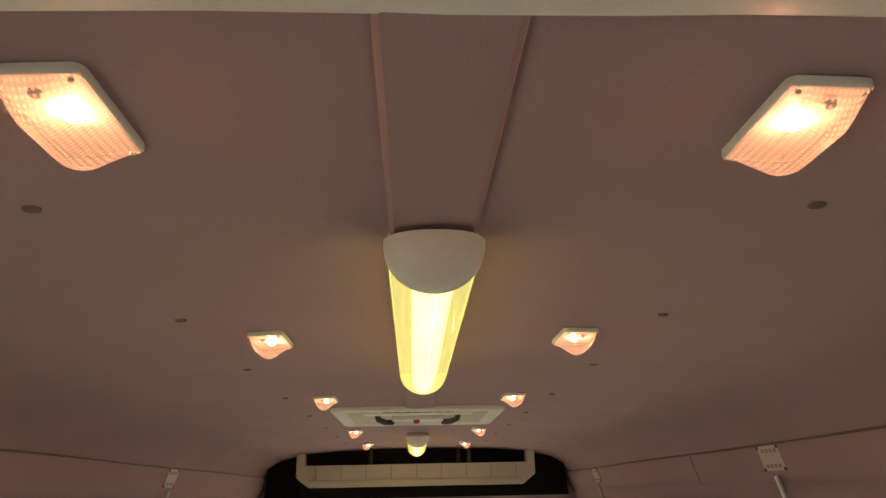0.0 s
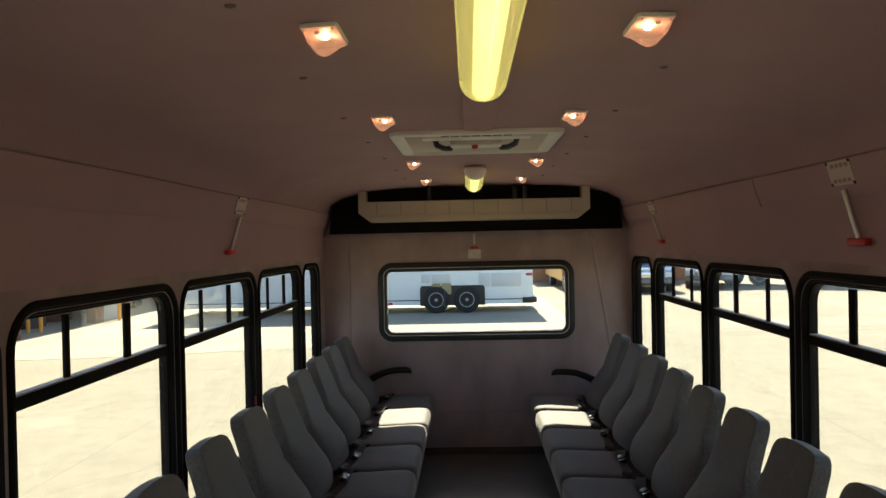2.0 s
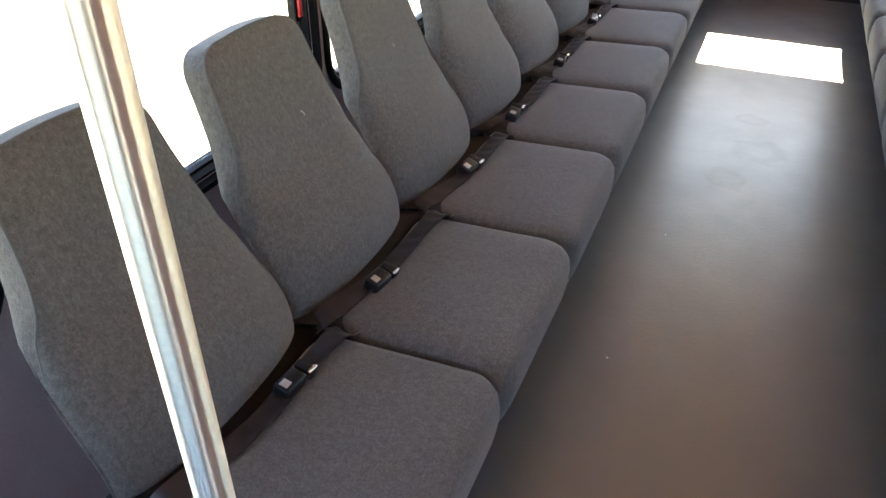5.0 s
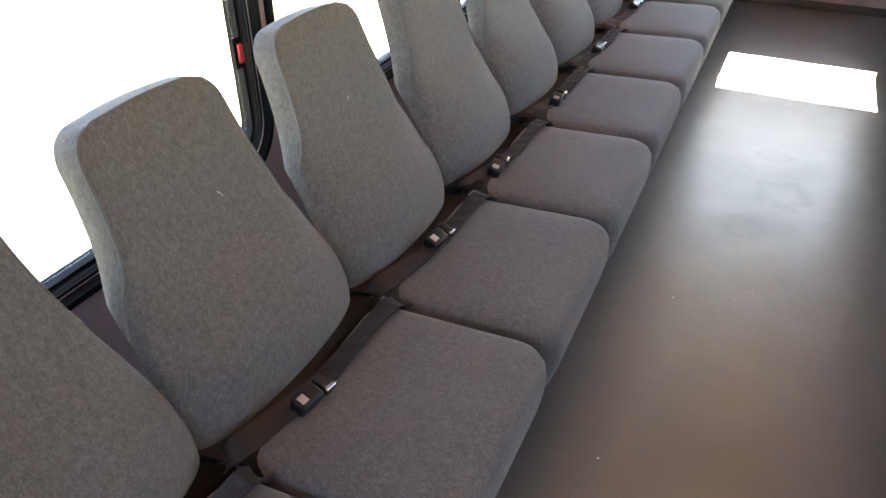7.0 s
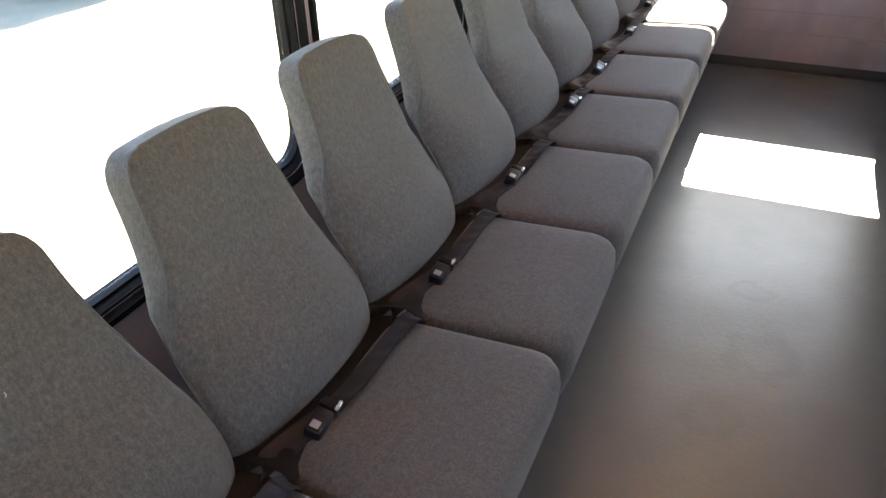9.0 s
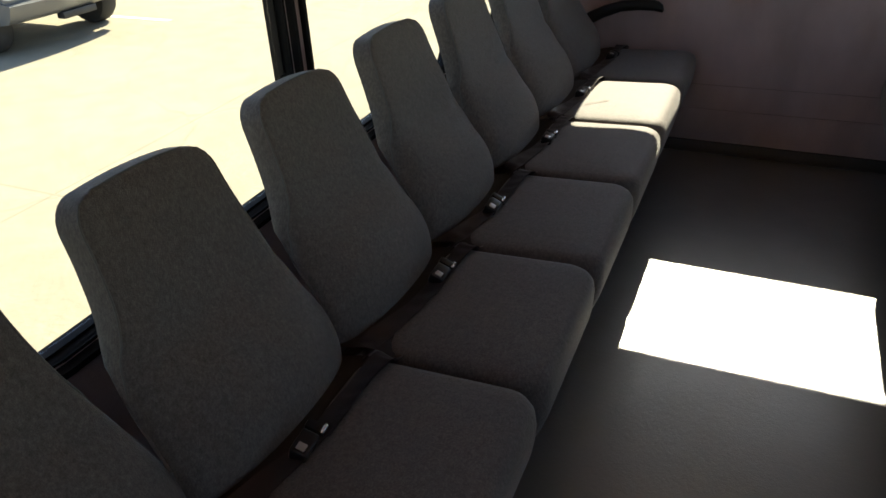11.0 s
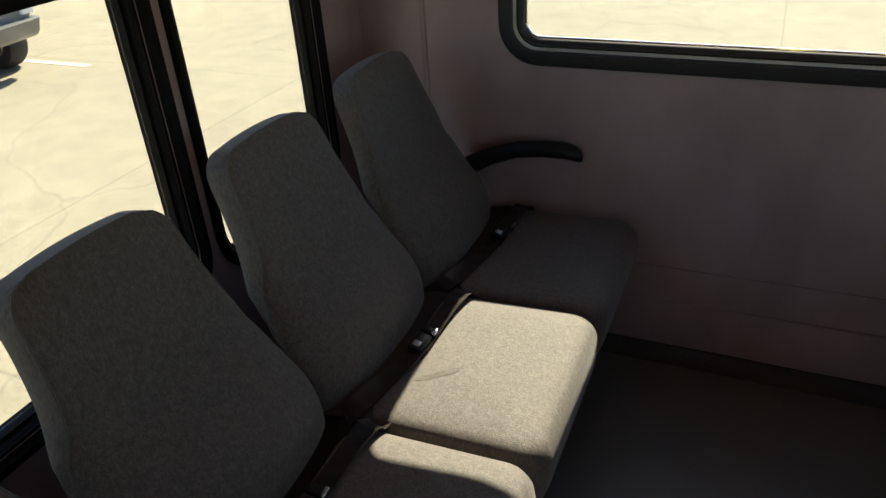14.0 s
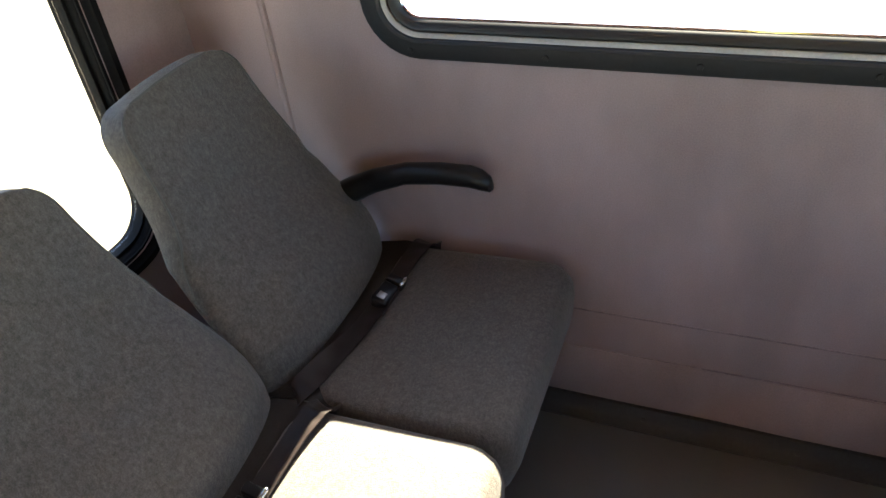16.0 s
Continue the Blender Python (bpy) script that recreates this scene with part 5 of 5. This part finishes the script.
def estate_car(x, y, turn, label):
    """A tall estate car; the origin lies under its tailgate, the nose points along its own y."""
    car = empty("car", pose(x, y, 0, 0, 0, turn), label, "car")
    g = GROUND_Z

    def cut(l, hw, sill, waist, roof, top):
        return [(-hw * 0.9, l, g + sill), (-hw, l, g + sill + 0.12), (-hw, l, g + waist - 0.1), (-hw * 0.95, l, g + waist), (-top, l, g + roof - 0.07), (-top * 0.85, l, g + roof),
                (top * 0.85, l, g + roof), (top, l, g + roof - 0.07), (hw * 0.95, l, g + waist), (hw, l, g + waist - 0.1), (hw, l, g + sill + 0.12), (hw * 0.9, l, g + sill)]
    bm = bmesh.new()
    loft(bm, [cut(*q) for q in ((0.10, 0.84, 0.46, 0.98, 1.02, 0.78), (0.14, 0.88, 0.42, 1.0, 1.5, 0.66), (0.45, 0.9, 0.36, 1.0, 1.68, 0.68), (1.2, 0.92, 0.32, 1.0, 1.72, 0.7), (2.5, 0.92, 0.32, 0.98, 1.68, 0.69),
                                (3.25, 0.92, 0.32, 0.98, 1.05, 0.8), (4.4, 0.88, 0.36, 0.86, 0.92, 0.74), (4.65, 0.8, 0.42, 0.7, 0.72, 0.66))])
    part("body", bm, GREYP, car)
    bm = bmesh.new()
    loft(bm, [[(sx * 0.90, 0.1 + sx * sx * 0.08 + d, g + z) for d, z in ((0.1, 0.37), (-0.03, 0.385), (-0.09, 0.44), (-0.12, 0.52), (-0.145, 0.565), (-0.15, 0.585), (-0.12, 0.60), (-0.02, 0.61), (0.1, 0.64))] for sx in [-1.0 + i / 8 for i in range(17)]])
    part("rear_bumper", bm, BUMPER, car, "pale silver bumper with a bright ledge")
    part("tailgate_window", boxed(-0.58, 0.58, -0.01, 0.01, -0.22, 0.22, bevel=0.006), DARKGLASS, car, at=pose(0, 0.105, g + 1.26, 6, 0, 0))
    part("tailgate", boxed(-0.66, 0.66, 0.075, 0.12, g + 0.70, g + 1.0, bevel=0.02), DARKPAINT, car, "dark tailgate panel")
    part("number_panel", boxed(-0.2, 0.2, 0.066, 0.078, g + 0.76, g + 0.88, bevel=0.004), WHITEP, car)
    part("tow_bar", boxed(-0.25, 0.25, 0.02, 0.14, g + 0.31, g + 0.39, bevel=0.01), STEEL, car)
    for sx in (-1, 1):
        part("rear_light", boxed(sx * 0.80 - 0.08, sx * 0.80 + 0.08, 0.05, 0.16, g + 0.645, g + 1.02, bevel=0.02), LAMPGLASS, car, "pale clear rear light")
        part("side_window", boxed(sx * 0.80 - 0.012, sx * 0.80 + 0.012, 0.6, 2.4, -0.25, 0.25, bevel=0.01), DARKGLASS, car, at=pose(sx * 0.012, 0, g + 1.33, 0, sx * -19, 0))
        for yy in (0.70, 3.4):
            wheel(car, sx * 0.80, yy, 0.34, 0.24, "x")
    return car


estate_car(-7.72, 3.37, 90, "dark grey estate car with silver bumper parked in the yard")
PAINTLINE = material("worn_white_road_paint", (0.60, 0.54, 0.43), 0.8, vary=0.25, scale=9, fine=60, bump=0.2)
thing("parking_line", boxed(-12.0, -7.40, 4.375, 4.475, GROUND_Z - 0.01, GROUND_Z + 0.004), PAINTLINE, "worn white painted line on the concrete yard", "road marking", kind="structure", smooth=False)

# open shed along one side of the yard
PALEDOOR = material("pale_door_paint", (0.76, 0.80, 0.82), 0.5, vary=0.12, scale=2, bump=0.03)
SHEET = material("grey_metal_sheet", (0.76, 0.82, 0.84), 0.55, 0.0, vary=0.12, scale=0.6, fine=3, bump=0.05)
DARKWALL = material("dark_shed_inside", (0.17, 0.155, 0.145), 0.9, vary=0.3, scale=0.8, fine=4, bump=0.1)
RUST = material("brown_painted_steel", (0.16, 0.07, 0.05), 0.6, vary=0.2, scale=2, bump=0.05)
ORANGE = material("orange_bollard_paint", (0.75, 0.33, 0.04), 0.5, vary=0.1, scale=3, bump=0.03)
g = GROUND_Z
shed = empty("shed", (0, 0, 0), "grey sheet-metal shed with dark open bays", "shed")
part("back_wall", boxed(-20.2, -20.0, -6, 40, g, g + 5.5), DARKWALL, shed, smooth=False)
part("roof", boxed(-20.2, -12.45, -6, 40, g + 5.0, g + 5.2), SHEET, shed, smooth=False)


def corrugated(y0, y1, x, z0, z1):
    bm = bmesh.new()
    n = int((y1 - y0) / 0.1)
    loft(bm, [[(x + (0.02 if i % 2 else 0.0), y0 + (y1 - y0) * i / n, z) for i in range(n + 1)] for z in (z0, z1)], closed=False)
    bmesh.ops.solidify(bm, geom=bm.faces[:], thickness=0.02)
    return bm


part("wall_panel", corrugated(-6, 14.4, -12.6, g, g + 5.0), SHEET, shed, "pale grey corrugated sheet", smooth=False)
part("wall_panel", corrugated(19.2, 20.75, -12.6, g, g + 5.0), SHEET, shed, "pale grey corrugated sheet", smooth=False)
part("wall_panel", corrugated(28.5, 40, -12.6, g, g + 5.0), SHEET, shed, "pale grey corrugated sheet", smooth=False)
part("header", corrugated(14.4, 28.5, -12.6, g + 3.1, g + 5.0), SHEET, shed, smooth=False)
part("door", boxed(-12.58, -12.52, 7.4, 9.7, g, g + 3.2, bevel=0.01), PALEDOOR, shed, "pale blue-white sheet door")
for y in (14.4, 18.75, 19.05, 20.85, 28.5):
    part("post", boxed(-12.75, -12.45, y - 0.14, y + 0.14, g, g + 5.0, bevel=0.01), RUST, shed, "brown steel post")
for i, y in enumerate((15.6, 17.2, 23.0, 25.4)):
    thing("crate", boxed(-15.5, -14.2, y - 0.7, y + 0.6, g, g + 0.8 + 0.3 * (i % 3), bevel=0.03), STEEL if i % 2 else CREAM, "stack of stored goods inside the dark shed", "stored goods", "stored goods")
# drums and pallets added in place of unclear dark shapes in the bays
for x, y, r, h in ((-13.9, 17.35, 0.29, 0.88), (-14.1, 18.0, 0.29, 0.88), (-13.7, 21.9, 0.29, 0.88), (-13.8, 22.6, 0.29, 0.88)):
    bm = bmesh.new()
    loft(bm, [[(x + q * math.cos(a), y + q * math.sin(a), g + z) for a in (2 * math.pi * k / 18 for k in range(18))] for z, q in ((0.0, r), (0.28, r), (0.29, r + 0.012), (0.31, r), (0.58, r), (0.59, r + 0.012), (0.61, r), (h, r), (h + 0.012, r - 0.01), (h - 0.02, r - 0.025))])
    thing("steel_drum", bm, STEEL, "dark drum added as stand-in clutter in the open shed bay", "drum", "steel drums")
for x, y, n, tilt in ((-14.6, 19.6, 9, 4), (-15.0, 16.5, 12, -3), (-14.4, 24.2, 7, 2)):
    stack = empty("pallet_stack", pose(x, y, 0, 0, 0, tilt), "pallet stack added as stand-in clutter in the shed bay", "pallets", "pallet stacks")
    for k in range(n):
        bm = bmesh.new()
        for u in (-0.5, -0.25, 0.0, 0.25, 0.5):
            box(bm, u - 0.06, u + 0.06, -0.5, 0.5, g + 0.15 * k + 0.11, g + 0.15 * k + 0.135)
        for v in (-0.45, 0.0, 0.45):
            box(bm, -0.56, 0.56, v - 0.05, v + 0.05, g + 0.15 * k, g + 0.15 * k + 0.1098)
        part("pallet", bm, RUST, stack, smooth=False)
tank = empty("storage_tank", (-11.3, 25.6, 0), "pale cylindrical tank on feet before the shed", "tank")
bm = bmesh.new()
tube(bm, [(0, -0.95, g + 0.85), (0, -0.85, g + 0.85), (0, 0.85, g + 0.85), (0, 0.95, g + 0.85)], 0.5, 20, (0.6, 1, 1, 0.6))
part("drum", bm, CREAM, tank)
for y in (-0.6, 0.6):
    part("foot", boxed(-0.4, 0.4, y - 0.08, y + 0.08, g, g + 0.5), RUST, tank)
for x, y in ((-13.0, 11.2), (-13.2, 16.1), (-12.87, 16.2), (-12.05, 19.45)):
    bm = bmesh.new()
    disc(bm, (x, y, g), (0, 0, 1), 0.06, 0.06, 1.15, 16, 0.05)
    thing("bollard", bm, ORANGE, "orange painted steel bollard before the shed", "bollard", "bollards")
